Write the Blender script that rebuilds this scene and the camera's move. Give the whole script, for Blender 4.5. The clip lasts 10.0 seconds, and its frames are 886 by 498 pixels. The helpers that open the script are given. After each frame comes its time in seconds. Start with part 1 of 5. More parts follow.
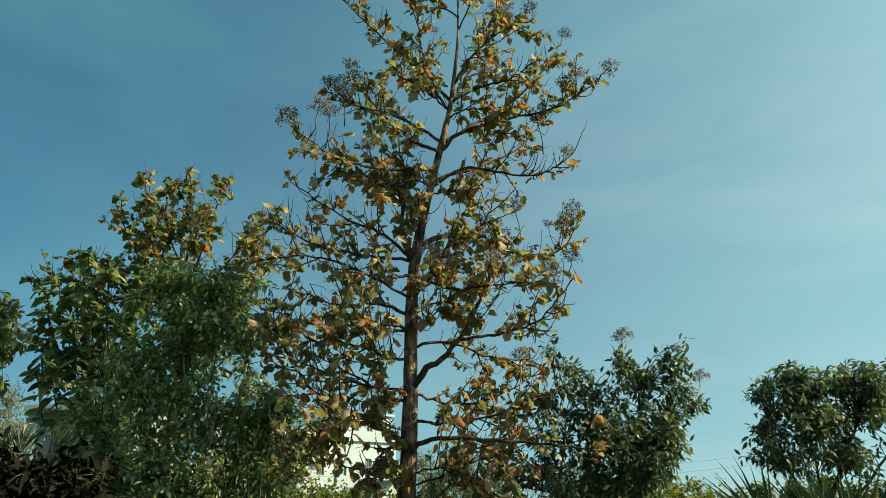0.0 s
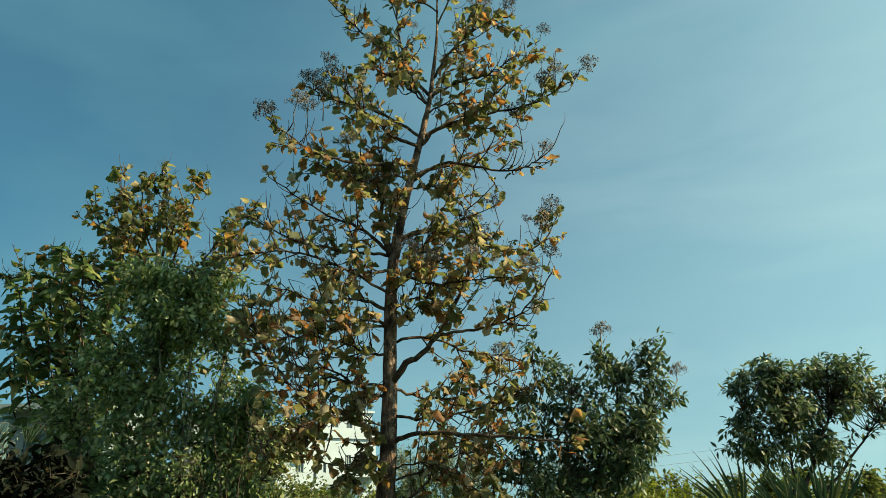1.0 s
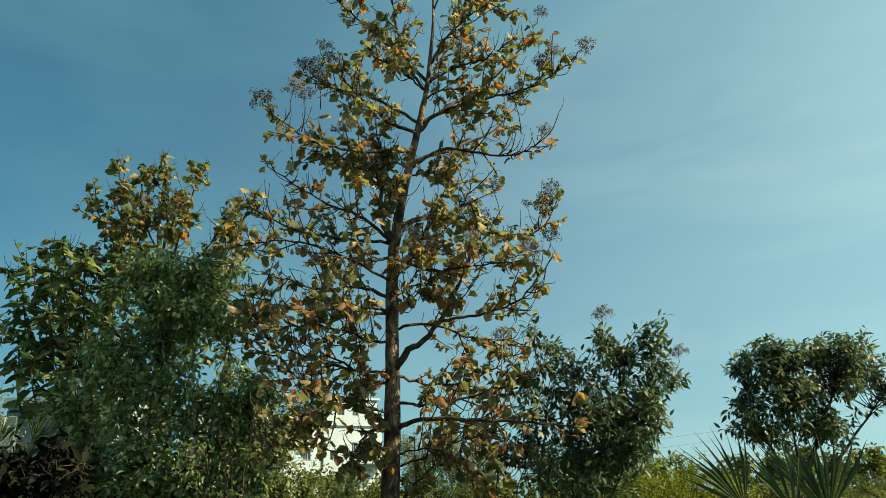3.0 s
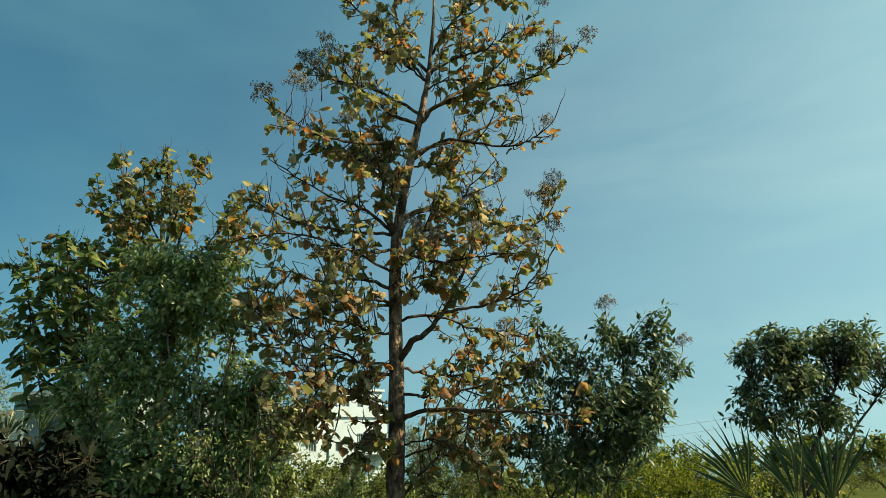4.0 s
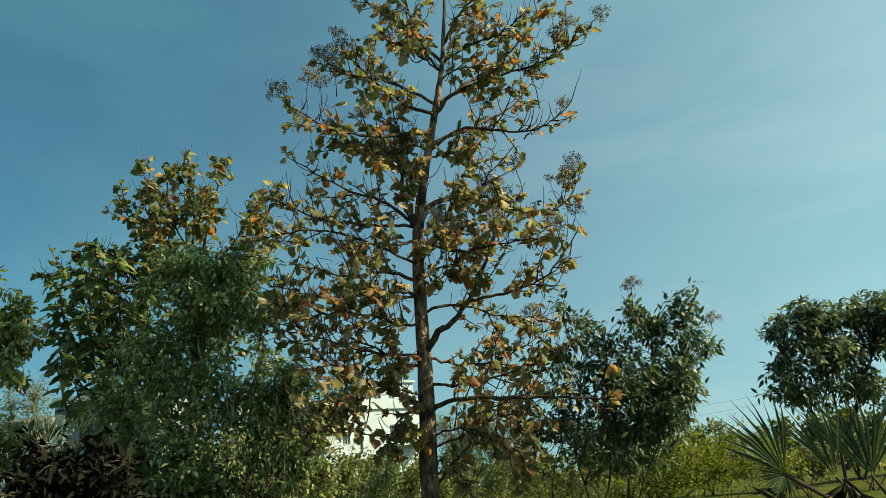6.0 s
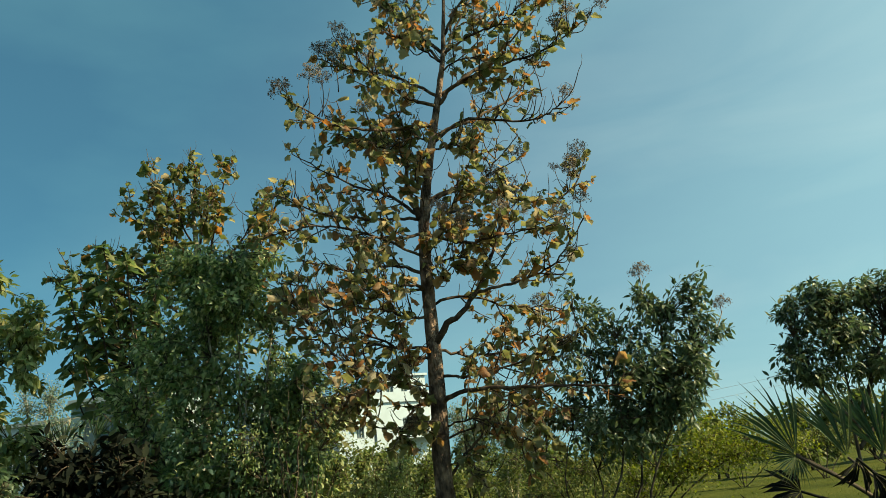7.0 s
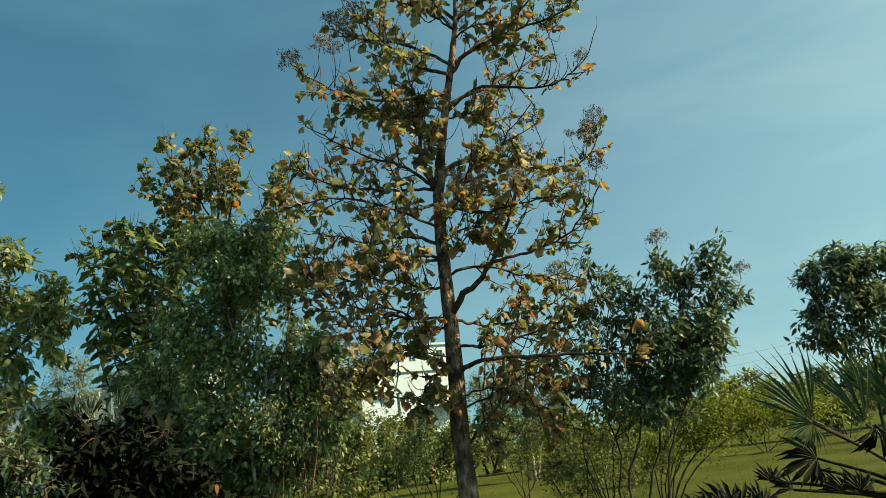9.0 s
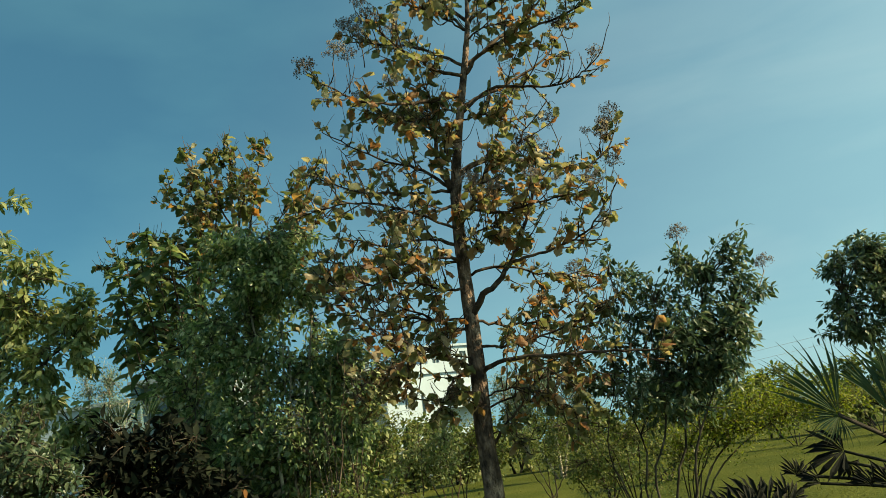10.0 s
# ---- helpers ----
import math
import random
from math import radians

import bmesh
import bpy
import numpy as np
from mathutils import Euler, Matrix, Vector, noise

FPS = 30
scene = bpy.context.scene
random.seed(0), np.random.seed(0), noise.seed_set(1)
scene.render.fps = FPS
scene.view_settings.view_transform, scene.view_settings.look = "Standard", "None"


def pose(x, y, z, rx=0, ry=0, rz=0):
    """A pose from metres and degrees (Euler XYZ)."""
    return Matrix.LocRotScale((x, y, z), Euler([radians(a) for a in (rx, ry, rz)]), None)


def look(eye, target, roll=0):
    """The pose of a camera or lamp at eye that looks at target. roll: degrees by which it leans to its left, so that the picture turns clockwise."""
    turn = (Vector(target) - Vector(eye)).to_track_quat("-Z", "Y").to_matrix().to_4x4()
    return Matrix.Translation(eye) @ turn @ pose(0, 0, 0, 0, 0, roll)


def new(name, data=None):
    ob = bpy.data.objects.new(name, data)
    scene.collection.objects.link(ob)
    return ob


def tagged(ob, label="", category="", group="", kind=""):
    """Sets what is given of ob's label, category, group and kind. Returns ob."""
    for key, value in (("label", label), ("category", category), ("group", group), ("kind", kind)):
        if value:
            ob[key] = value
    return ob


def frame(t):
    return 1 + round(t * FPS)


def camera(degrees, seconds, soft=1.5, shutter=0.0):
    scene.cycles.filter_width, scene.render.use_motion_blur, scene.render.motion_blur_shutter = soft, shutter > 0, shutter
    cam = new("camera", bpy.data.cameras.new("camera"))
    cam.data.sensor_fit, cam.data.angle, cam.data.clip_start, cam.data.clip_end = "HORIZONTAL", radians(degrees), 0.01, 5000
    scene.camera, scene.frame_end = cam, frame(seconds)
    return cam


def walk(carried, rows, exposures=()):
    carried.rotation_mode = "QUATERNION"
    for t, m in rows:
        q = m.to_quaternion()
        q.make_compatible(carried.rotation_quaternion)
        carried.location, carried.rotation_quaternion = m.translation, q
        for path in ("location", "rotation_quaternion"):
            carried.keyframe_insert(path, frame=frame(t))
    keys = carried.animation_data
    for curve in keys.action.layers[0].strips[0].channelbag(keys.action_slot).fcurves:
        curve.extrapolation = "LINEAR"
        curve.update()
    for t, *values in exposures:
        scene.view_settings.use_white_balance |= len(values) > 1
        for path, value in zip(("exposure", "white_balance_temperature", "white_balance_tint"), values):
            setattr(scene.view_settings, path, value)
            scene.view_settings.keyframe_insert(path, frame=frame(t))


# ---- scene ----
EXPO = [(0, 0.9, 7000, -7), (10, 0.9, 7000, -7)]
cam = camera(65.35, 10.0, soft=0.6)
walk(cam, [
    (0, look((0.006, -0.013, 1.599), (0.445, 9.250, 5.341), -1.36)),
    (0.5, look((0.009, -0.000, 1.603), (0.601, 9.273, 5.298), -1.67)),
    (1, look((0.013, 0.007, 1.587), (0.744, 9.275, 5.271), -2.10)),
    (1.5, look((0.030, 0.004, 1.583), (0.856, 9.299, 5.179), -2.18)),
    (2, look((0.036, 0.006, 1.581), (0.873, 9.323, 5.115), -2.41)),
    (2.5, look((0.043, 0.019, 1.582), (0.781, 9.345, 5.113), -2.79)),
    (4, look((0.059, 0.015, 1.588), (0.697, 9.402, 4.976), -3.48)),
    (4.5, look((0.066, 0.020, 1.587), (0.631, 9.433, 4.916), -4.06)),
    (5, look((0.074, 0.014, 1.590), (0.562, 9.436, 4.905), -4.43)),
    (5.5, look((0.075, 0.022, 1.595), (0.470, 9.457, 4.886), -4.82)),
    (7, look((0.103, 0.012, 1.587), (0.264, 9.495, 4.757), -7.12)),
    (7.5, look((0.119, 0.022, 1.589), (0.288, 9.544, 4.637), -7.33)),
    (8, look((0.148, 0.033, 1.590), (0.038, 9.605, 4.482), -6.91)),
    (8.5, look((0.170, 0.040, 1.591), (0.067, 9.627, 4.433), -7.20)),
    (9, look((0.184, 0.047, 1.596), (-0.006, 9.647, 4.388), -7.46)),
    (9.5, look((0.198, 0.038, 1.594), (-0.103, 9.633, 4.395), -8.20)),
    (10, look((0.212, 0.014, 1.592), (-0.271, 9.589, 4.437), -8.68)),
], exposures=EXPO)

# ---- world and sun ----
SUN_AZ, SUN_EL = radians(101), radians(38)      # clockwise from +y, above the horizon
world = bpy.data.worlds.new("sky")
scene.world = world
world.use_nodes = True
wn, wl = world.node_tree.nodes, world.node_tree.links
sky = wn.new("ShaderNodeTexSky")
sky.sky_type, sky.sun_disc = "NISHITA", False
sky.sun_elevation, sky.sun_rotation = SUN_EL, SUN_AZ
sky.air_density, sky.dust_density, sky.ozone_density = 1.0, 3.6, 2.2
lift = wn.new("ShaderNodeVectorMath")
lift.operation = "ADD"
lift.inputs[1].default_value = (0, 0, 0.14)
tcs = wn.new("ShaderNodeTexCoord")
wl.new(tcs.outputs["Generated"], lift.inputs[0])
wl.new(lift.outputs["Vector"], sky.inputs["Vector"])
bg = wn["Background"]
bg.inputs["Strength"].default_value = 0.088
# thin high haze, in soft streaks
wtc = wn.new("ShaderNodeTexCoord")
wmap = wn.new("ShaderNodeMapping")
wmap.inputs["Scale"].default_value = (1.2, 1.2, 3.2)
wmap.inputs["Rotation"].default_value = (0.35, 0.25, 0.4)
wno = wn.new("ShaderNodeTexNoise")
wno.inputs["Scale"].default_value = 1.6
wno.inputs["Detail"].default_value = 5
wramp = wn.new("ShaderNodeMapRange")
wramp.inputs["From Min"].default_value, wramp.inputs["From Max"].default_value = 0.46, 0.78
wramp.inputs["To Max"].default_value = 0.15
wmix = wn.new("ShaderNodeMix")
wmix.data_type = "RGBA"
wmix.inputs["B"].default_value = (4.2, 5.0, 5.4, 1)
wl.new(wtc.outputs["Generated"], wmap.inputs["Vector"])
wl.new(wmap.outputs["Vector"], wno.inputs["Vector"])
wl.new(wno.outputs["Fac"], wramp.inputs["Value"])
wl.new(wramp.outputs["Result"], wmix.inputs["Factor"])
wl.new(sky.outputs["Color"], wmix.inputs["A"])
wtint = wn.new("ShaderNodeMix")
wtint.data_type, wtint.blend_type = "RGBA", "MULTIPLY"
wtint.inputs["Factor"].default_value = 1.0
wtint.inputs["B"].default_value = (0.57, 1.0, 0.99, 1)
wl.new(wmix.outputs["Result"], wtint.inputs["A"])
# paler haze low on the sunward side
sdot = wn.new("ShaderNodeVectorMath")
sdot.operation = "DOT_PRODUCT"
sdot.inputs[1].default_value = (math.sin(SUN_AZ) * 0.8, math.cos(SUN_AZ) * 0.8, -0.8)
wl.new(tcs.outputs["Generated"], sdot.inputs[0])
sramp = wn.new("ShaderNodeMapRange")
sramp.inputs["From Min"].default_value, sramp.inputs["From Max"].default_value = -0.78, 0.72
sramp.inputs["To Max"].default_value = 0.42
wl.new(sdot.outputs["Value"], sramp.inputs["Value"])
whaze = wn.new("ShaderNodeMix")
whaze.data_type = "RGBA"
whaze.inputs["B"].default_value = (4.45, 5.05, 5.4, 1)
wl.new(sramp.outputs["Result"], whaze.inputs["Factor"])
wl.new(wtint.outputs["Result"], whaze.inputs["A"])
# faint cirrus, thicker towards the sun
cmap = wn.new("ShaderNodeMapping")
cmap.inputs["Scale"].default_value = (1.0, 1.4, 4.5)
cmap.inputs["Rotation"].default_value = (0.2, -0.45, 0.1)
cno = wn.new("ShaderNodeTexNoise")
cno.inputs["Scale"].default_value, cno.inputs["Detail"].default_value, cno.inputs["Distortion"].default_value = 2.4, 6, 0.4
cramp = wn.new("ShaderNodeMapRange")
cramp.inputs["From Min"].default_value, cramp.inputs["From Max"].default_value = 0.42, 0.9
cmul = wn.new("ShaderNodeMath")
cmul.operation = "MULTIPLY"
cirrus = wn.new("ShaderNodeMix")
cirrus.data_type = "RGBA"
cirrus.inputs["B"].default_value = (5.3, 5.9, 6.2, 1)
wl.new(wtc.outputs["Generated"], cmap.inputs["Vector"])
wl.new(cmap.outputs["Vector"], cno.inputs["Vector"])
wl.new(cno.outputs["Fac"], cramp.inputs["Value"])
wl.new(cramp.outputs["Result"], cmul.inputs[0])
wl.new(sramp.outputs["Result"], cmul.inputs[1])
wl.new(cmul.outputs[0], cirrus.inputs["Factor"])
wl.new(whaze.outputs["Result"], cirrus.inputs["A"])
wl.new(cirrus.outputs["Result"], bg.inputs["Color"])

sun = new("sun", bpy.data.lights.new("sun", "SUN"))
sun.data.energy, sun.data.angle, sun.data.color = 5.0, radians(0.6), (1.0, 0.82, 0.57)
sun_way = Vector((math.sin(SUN_AZ) * math.cos(SUN_EL), math.cos(SUN_AZ) * math.cos(SUN_EL), math.sin(SUN_EL)))
sun.matrix_world = look((0, 0, 30), Vector((0, 0, 30)) - sun_way)


# ---- materials ----
def base_mat(name, rough=0.7):
    m = bpy.data.materials.new(name)
    m.use_nodes = True
    nt = m.node_tree
    p = nt.nodes["Principled BSDF"]
    p.inputs["Roughness"].default_value = rough
    return m, nt.nodes, nt.links, p


def noise_node(n, l, scale, detail=4, coord="Object", stretch=None):
    tc = n.new("ShaderNodeTexCoord")
    t = n.new("ShaderNodeTexNoise")
    t.inputs["Scale"].default_value, t.inputs["Detail"].default_value = scale, detail
    if stretch:
        mp = n.new("ShaderNodeMapping")
        mp.inputs["Scale"].default_value = stretch
        l.new(tc.outputs[coord], mp.inputs["Vector"])
        l.new(mp.outputs["Vector"], t.inputs["Vector"])
    else:
        l.new(tc.outputs[coord], t.inputs["Vector"])
    return t


def ramp_node(n, stops):
    r = n.new("ShaderNodeValToRGB")
    e = r.color_ramp.elements
    while len(e) < len(stops):
        e.new(0.5)
    for el, (pos, col) in zip(e, stops):
        el.position, el.color = pos, (*col, 1)
    return r


def leaf_mat(name, stops, rough=0.45, through_light=0.4, spots=0.35, spot_col=(0.16, 0.08, 0.03), vein=9.0, gloss=0.5, warm=1.0):
    """Leaf blade: colour differs from leaf to leaf, with blotches inside each one and light shining through."""
    m, n, l, p = base_mat(name, rough)
    p.inputs["Specular IOR Level"].default_value = gloss
    geo, oi = n.new("ShaderNodeNewGeometry"), n.new("ShaderNodeObjectInfo")
    add, fr = n.new("ShaderNodeMath"), n.new("ShaderNodeMath")
    add.operation, fr.operation = "ADD", "FRACT"
    l.new(geo.outputs["Random Per Island"], add.inputs[0])
    l.new(oi.outputs["Random"], add.inputs[1])
    l.new(add.outputs[0], fr.inputs[0])
    r = ramp_node(n, [(a, (c[0] * warm, c[1], c[2] / warm)) for a, c in stops])
    l.new(fr.outputs[0], r.inputs["Fac"])
    nz = noise_node(n, l, vein, 3)
    mr = n.new("ShaderNodeMapRange")
    mr.inputs["From Min"].default_value, mr.inputs["From Max"].default_value = 0.5, 0.75
    mr.inputs["To Max"].default_value = spots
    l.new(nz.outputs["Fac"], mr.inputs["Value"])
    mix = n.new("ShaderNodeMix")
    mix.data_type = "RGBA"
    mix.inputs["B"].default_value = (*spot_col, 1)
    l.new(mr.outputs["Result"], mix.inputs["Factor"])
    l.new(r.outputs["Color"], mix.inputs["A"])
    l.new(mix.outputs["Result"], p.inputs["Base Color"])
    bump = n.new("ShaderNodeBump")
    bump.inputs["Strength"].default_value, bump.inputs["Distance"].default_value = 0.4, 0.01
    nz2 = noise_node(n, l, vein * 5, 2)
    l.new(nz2.outputs["Fac"], bump.inputs["Height"])
    l.new(bump.outputs["Normal"], p.inputs["Normal"])
    tr = n.new("ShaderNodeBsdfTranslucent")
    hsv = n.new("ShaderNodeHueSaturation")
    hsv.inputs["Saturation"].default_value, hsv.inputs["Value"].default_value = 1.15, 1.3
    l.new(mix.outputs["Result"], hsv.inputs["Color"])
    l.new(hsv.outputs["Color"], tr.inputs["Color"])
    ms = n.new("ShaderNodeMixShader")
    ms.inputs["Fac"].default_value = through_light
    l.new(p.outputs["BSDF"], ms.inputs[1])
    l.new(tr.outputs["BSDF"], ms.inputs[2])
    l.new(ms.outputs["Shader"], n["Material Output"].inputs["Surface"])
    return m


def bark_mat(name, dark, light, scale=6.0, stretch=(1, 1, 0.22), rough=0.9, bump_d=0.02):
    m, n, l, p = base_mat(name, rough)
    p.inputs["Specular IOR Level"].default_value = 0.12
    nz = noise_node(n, l, scale, 6, stretch=stretch)
    nb = noise_node(n, l, scale * 0.35, 3)
    add = n.new("ShaderNodeMath")
    add.operation = "MULTIPLY_ADD"
    add.inputs[1].default_value, add.inputs[2].default_value = 0.55, -0.02
    l.new(nb.outputs["Fac"], add.inputs[0])
    ad2 = n.new("ShaderNodeMath")
    ad2.operation = "MULTIPLY_ADD"
    ad2.inputs[1].default_value = 0.55
    l.new(nz.outputs["Fac"], ad2.inputs[0])
    l.new(add.outputs[0], ad2.inputs[2])
    r = ramp_node(n, [(0.42, dark), (0.52, [a * 0.65 + b * 0.35 for a, b in zip(dark, light)]), (0.62, light), (0.72, [min(0.6, c * 1.5) for c in light])])
    l.new(ad2.outputs[0], r.inputs["Fac"])
    l.new(r.outputs["Color"], p.inputs["Base Color"])
    bump = n.new("ShaderNodeBump")
    bump.inputs["Strength"].default_value, bump.inputs["Distance"].default_value = 0.8, bump_d
    nf = noise_node(n, l, scale * 3, 5, stretch=stretch)
    l.new(nf.outputs["Fac"], bump.inputs["Height"])
    l.new(bump.outputs["Normal"], p.inputs["Normal"])
    return m


def plain_mat(name, col, rough=0.7, vary=0.25, scale=3.0, metal=0.0):
    m, n, l, p = base_mat(name, rough)
    nz = noise_node(n, l, scale, 5)
    r = ramp_node(n, [(0.3, [c * (1 - vary) for c in col]), (0.65, col)])
    l.new(nz.outputs["Fac"], r.inputs["Fac"])
    l.new(r.outputs["Color"], p.inputs["Base Color"])
    p.inputs["Metallic"].default_value = metal
    return m


M_TEAK = leaf_mat("teak_leaf", [(0.0, (0.08, 0.096, 0.04)), (0.28, (0.145, 0.155, 0.066)), (0.54, (0.22, 0.21, 0.098)), (0.67, (0.3, 0.25, 0.13)), (0.75, (0.44, 0.37, 0.26)),
                                (0.81, (0.33, 0.215, 0.11)), (0.92, (0.32, 0.155, 0.07)), (1.0, (0.2, 0.115, 0.068))], 0.45, 0.58, 0.5, (0.19, 0.115, 0.055), gloss=0.4, warm=1.02)
M_TEAK_GREEN = leaf_mat("teak_leaf_green", [(0.0, (0.055, 0.073, 0.028)), (0.35, (0.11, 0.13, 0.046)), (0.65, (0.19, 0.2, 0.075)), (0.8, (0.39, 0.34, 0.21)), (0.9, (0.34, 0.22, 0.09)),
                                      (1.0, (0.32, 0.15, 0.065))], 0.48, 0.57, 0.35, (0.2, 0.12, 0.045), gloss=0.35, warm=1.03)
M_TEAK_DARK = leaf_mat("young_teak_leaf", [(0.0, (0.05, 0.085, 0.037)), (0.5, (0.105, 0.15, 0.063)), (0.85, (0.19, 0.235, 0.095)), (1.0, (0.31, 0.29, 0.14))], 0.4, 0.52, 0.2, (0.12, 0.09, 0.04), gloss=0.4)
M_SMALL = leaf_mat("small_leaf", [(0.0, (0.062, 0.108, 0.042)), (0.5, (0.145, 0.21, 0.085)), (0.78, (0.32, 0.39, 0.18)), (1.0, (0.58, 0.6, 0.38))], 0.28, 0.5, 0.15, gloss=0.62, warm=1.08)
M_MANGO = leaf_mat("glossy_leaf", [(0.0, (0.034, 0.056, 0.032)), (0.6, (0.075, 0.11, 0.055)), (0.88, (0.14, 0.17, 0.085)), (1.0, (0.25, 0.26, 0.15))], 0.36, 0.4, 0.15, gloss=0.45)
M_LIME = leaf_mat("yellow_green_leaf", [(0.0, (0.1, 0.14, 0.055)), (0.5, (0.2, 0.24, 0.09)), (0.85, (0.32, 0.33, 0.14)), (1.0, (0.5, 0.47, 0.26))], 0.4, 0.48, 0.15, gloss=0.45)
M_BRIGHT = leaf_mat("bright_shrub_leaf", [(0.0, (0.09, 0.115, 0.02)), (0.6, (0.18, 0.21, 0.034)), (1.0, (0.3, 0.28, 0.068))], 0.5, 0.5, 0.1, gloss=0.25, warm=0.97)
# near-black stops put the shrub's deep shade into its leaf colour
M_SHADELEAF = leaf_mat("shade_toned_leaf", [(0.0, (0.007, 0.009, 0.007)), (0.8, (0.013, 0.015, 0.01)), (0.97, (0.03, 0.034, 0.02)), (1.0, (0.16, 0.07, 0.025))], 0.8, 0.06, 0.0, gloss=0.04)
M_HEDGE = leaf_mat("hedge_leaf", [(0.0, (0.055, 0.08, 0.025)), (0.5, (0.115, 0.145, 0.042)), (1.0, (0.22, 0.215, 0.075))], 0.5, 0.42, 0.2, vein=2.0, gloss=0.3, warm=1.0)
M_FEATHER = leaf_mat("feathery_leaf", [(0.0, (0.11, 0.16, 0.11)), (1.0, (0.2, 0.25, 0.17))], 0.6, 0.3, 0.1, vein=2.0)
M_PALM = leaf_mat("palm_leaf", [(0.0, (0.026, 0.048, 0.024)), (0.7, (0.045, 0.072, 0.034)), (1.0, (0.08, 0.09, 0.035))], 0.55, 0.25, 0.15, gloss=0.2)
# almost black stops with faint brown blotches
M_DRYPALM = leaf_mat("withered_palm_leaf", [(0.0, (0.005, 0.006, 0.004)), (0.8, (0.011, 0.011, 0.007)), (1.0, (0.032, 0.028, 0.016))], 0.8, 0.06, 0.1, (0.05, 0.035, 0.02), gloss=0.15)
M_BARK = bark_mat("teak_bark", (0.042, 0.029, 0.024), (0.28, 0.19, 0.145), 14.0, (1, 1, 0.4), bump_d=0.09)
M_LIMB = bark_mat("teak_limb_bark", (0.025, 0.017, 0.013), (0.13, 0.09, 0.065), 9.0, (1, 1, 1), bump_d=0.008)
M_STEM = bark_mat("pale_stem_bark", (0.15, 0.12, 0.085), (0.42, 0.35, 0.26), 9.0, bump_d=0.006)
M_DARKSTEM = bark_mat("dark_stem_bark", (0.022, 0.017, 0.013), (0.1, 0.077, 0.058), 9.0, bump_d=0.006)
M_FLOWER = plain_mat("dry_panicle", (0.21, 0.17, 0.15), 0.9, 0.5, 30)


# ---- mesh helpers ----
def part(name, mesh, material, parent, label="", kind=""):
    ob = new(name, mesh)
    if material is not None and not mesh.materials:
        mesh.materials.append(material)
    ob.parent = parent
    return tagged(ob, label, kind=kind)


def mesh_of(name, verts, faces, smooth=True):
    me = bpy.data.meshes.new(name)
    me.from_pydata([tuple(v) for v in np.asarray(verts, float).tolist()], [], [tuple(f) for f in faces])
    if smooth:
        me.polygons.foreach_set("use_smooth", [True] * len(me.polygons))
    me.update()
    return me


class Soup:
    """Verts and faces gathered for one joined mesh."""

    def __init__(self):
        self.v, self.f, self.n = [], [], 0

    def add(self, v, f):
        self.v.append(np.asarray(v, float))
        self.f.extend([tuple(i + self.n for i in q) for q in f])
        self.n += len(v)

    def mesh(self, name, smooth=True):
        return mesh_of(name, np.concatenate(self.v) if self.v else np.zeros((0, 3)), self.f, smooth)


def spline(pts, n):
    """Catmull-Rom through pts, n samples."""
    p = np.asarray(pts, float)
    p = np.vstack([2 * p[0] - p[1], p, 2 * p[-1] - p[-2]])
    k = len(p) - 3
    out = []
    for u in np.linspace(0, k, n):
        i = min(int(u), k - 1)
        s = u - i
        a, b, c, d = p[i:i + 4]
        out.append(0.5 * (2 * b + (c - a) * s + (2 * a - 5 * b + 4 * c - d) * s * s + (3 * b - a - 3 * c + d) * s ** 3))
    return np.array(out)


def tube(path, radii, sides=6, rough=0.0, rng=None):
    """Closed tapered tube along a path."""
    path = np.asarray(path, float)
    t = np.gradient(path, axis=0)
    t /= np.linalg.norm(t, axis=1)[:, None] + 1e-9
    ref = np.array([1.0, 0.0, 0.0]) if abs(t[:, 0]).mean() < 0.8 else np.array([0.0, 1.0, 0.0])
    a = np.cross(t, ref)
    a /= np.linalg.norm(a, axis=1)[:, None] + 1e-9
    b = np.cross(t, a)
    ang = np.linspace(0, 2 * np.pi, sides, endpoint=False)
    rad = np.broadcast_to(np.asarray(radii, float), (len(path),))[:, None] * np.ones(sides)
    if rough and rng is not None:
        rad = rad * (1 + rough * rng.normal(size=rad.shape))
    v = path[:, None] + rad[..., None] * (np.cos(ang)[None, :, None] * a[:, None] + np.sin(ang)[None, :, None] * b[:, None])
    f = []
    for i in range(len(path) - 1):
        for j in range(sides):
            k = (j + 1) % sides
            f.append((i * sides + j, i * sides + k, (i + 1) * sides + k, (i + 1) * sides + j))
    f.append(tuple(range(sides))[::-1])
    f.append(tuple((len(path) - 1) * sides + j for j in range(sides)))
    return v.reshape(-1, 3), f


def blade(widths, curl=0.25, fold=0.18, wave=0.0, rng=None):
    """Leaf of length 1 along +y: two halves folded at the midrib, bent down towards the tip."""
    n = len(widths)
    s = np.linspace(0, 1, n)
    z = -curl * s ** 2
    v, rows = [], []
    for i in range(n):
        w = widths[i]
        wz = wave * (rng.normal() if rng is not None else 0)
        if w < 1e-4:
            rows.append((len(v),))
            v.append((0, s[i], z[i]))
        else:
            rows.append((len(v), len(v) + 1, len(v) + 2))
            v += [(-w, s[i] - 0.04, z[i] + fold * w + wz), (0, s[i], z[i]), (w, s[i] - 0.04, z[i] + fold * w - wz)]
    f = []
    for a, b in zip(rows, rows[1:]):
        if len(a) == 1:
            f += [(a[0], b[1], b[0]), (a[0], b[2], b[1])]
        elif len(b) == 1:
            f += [(a[0], a[1], b[0]), (a[1], a[2], b[0])]
        else:
            f += [(a[0], a[1], b[1], b[0]), (a[1], a[2], b[2], b[1])]
    return np.array(v), f


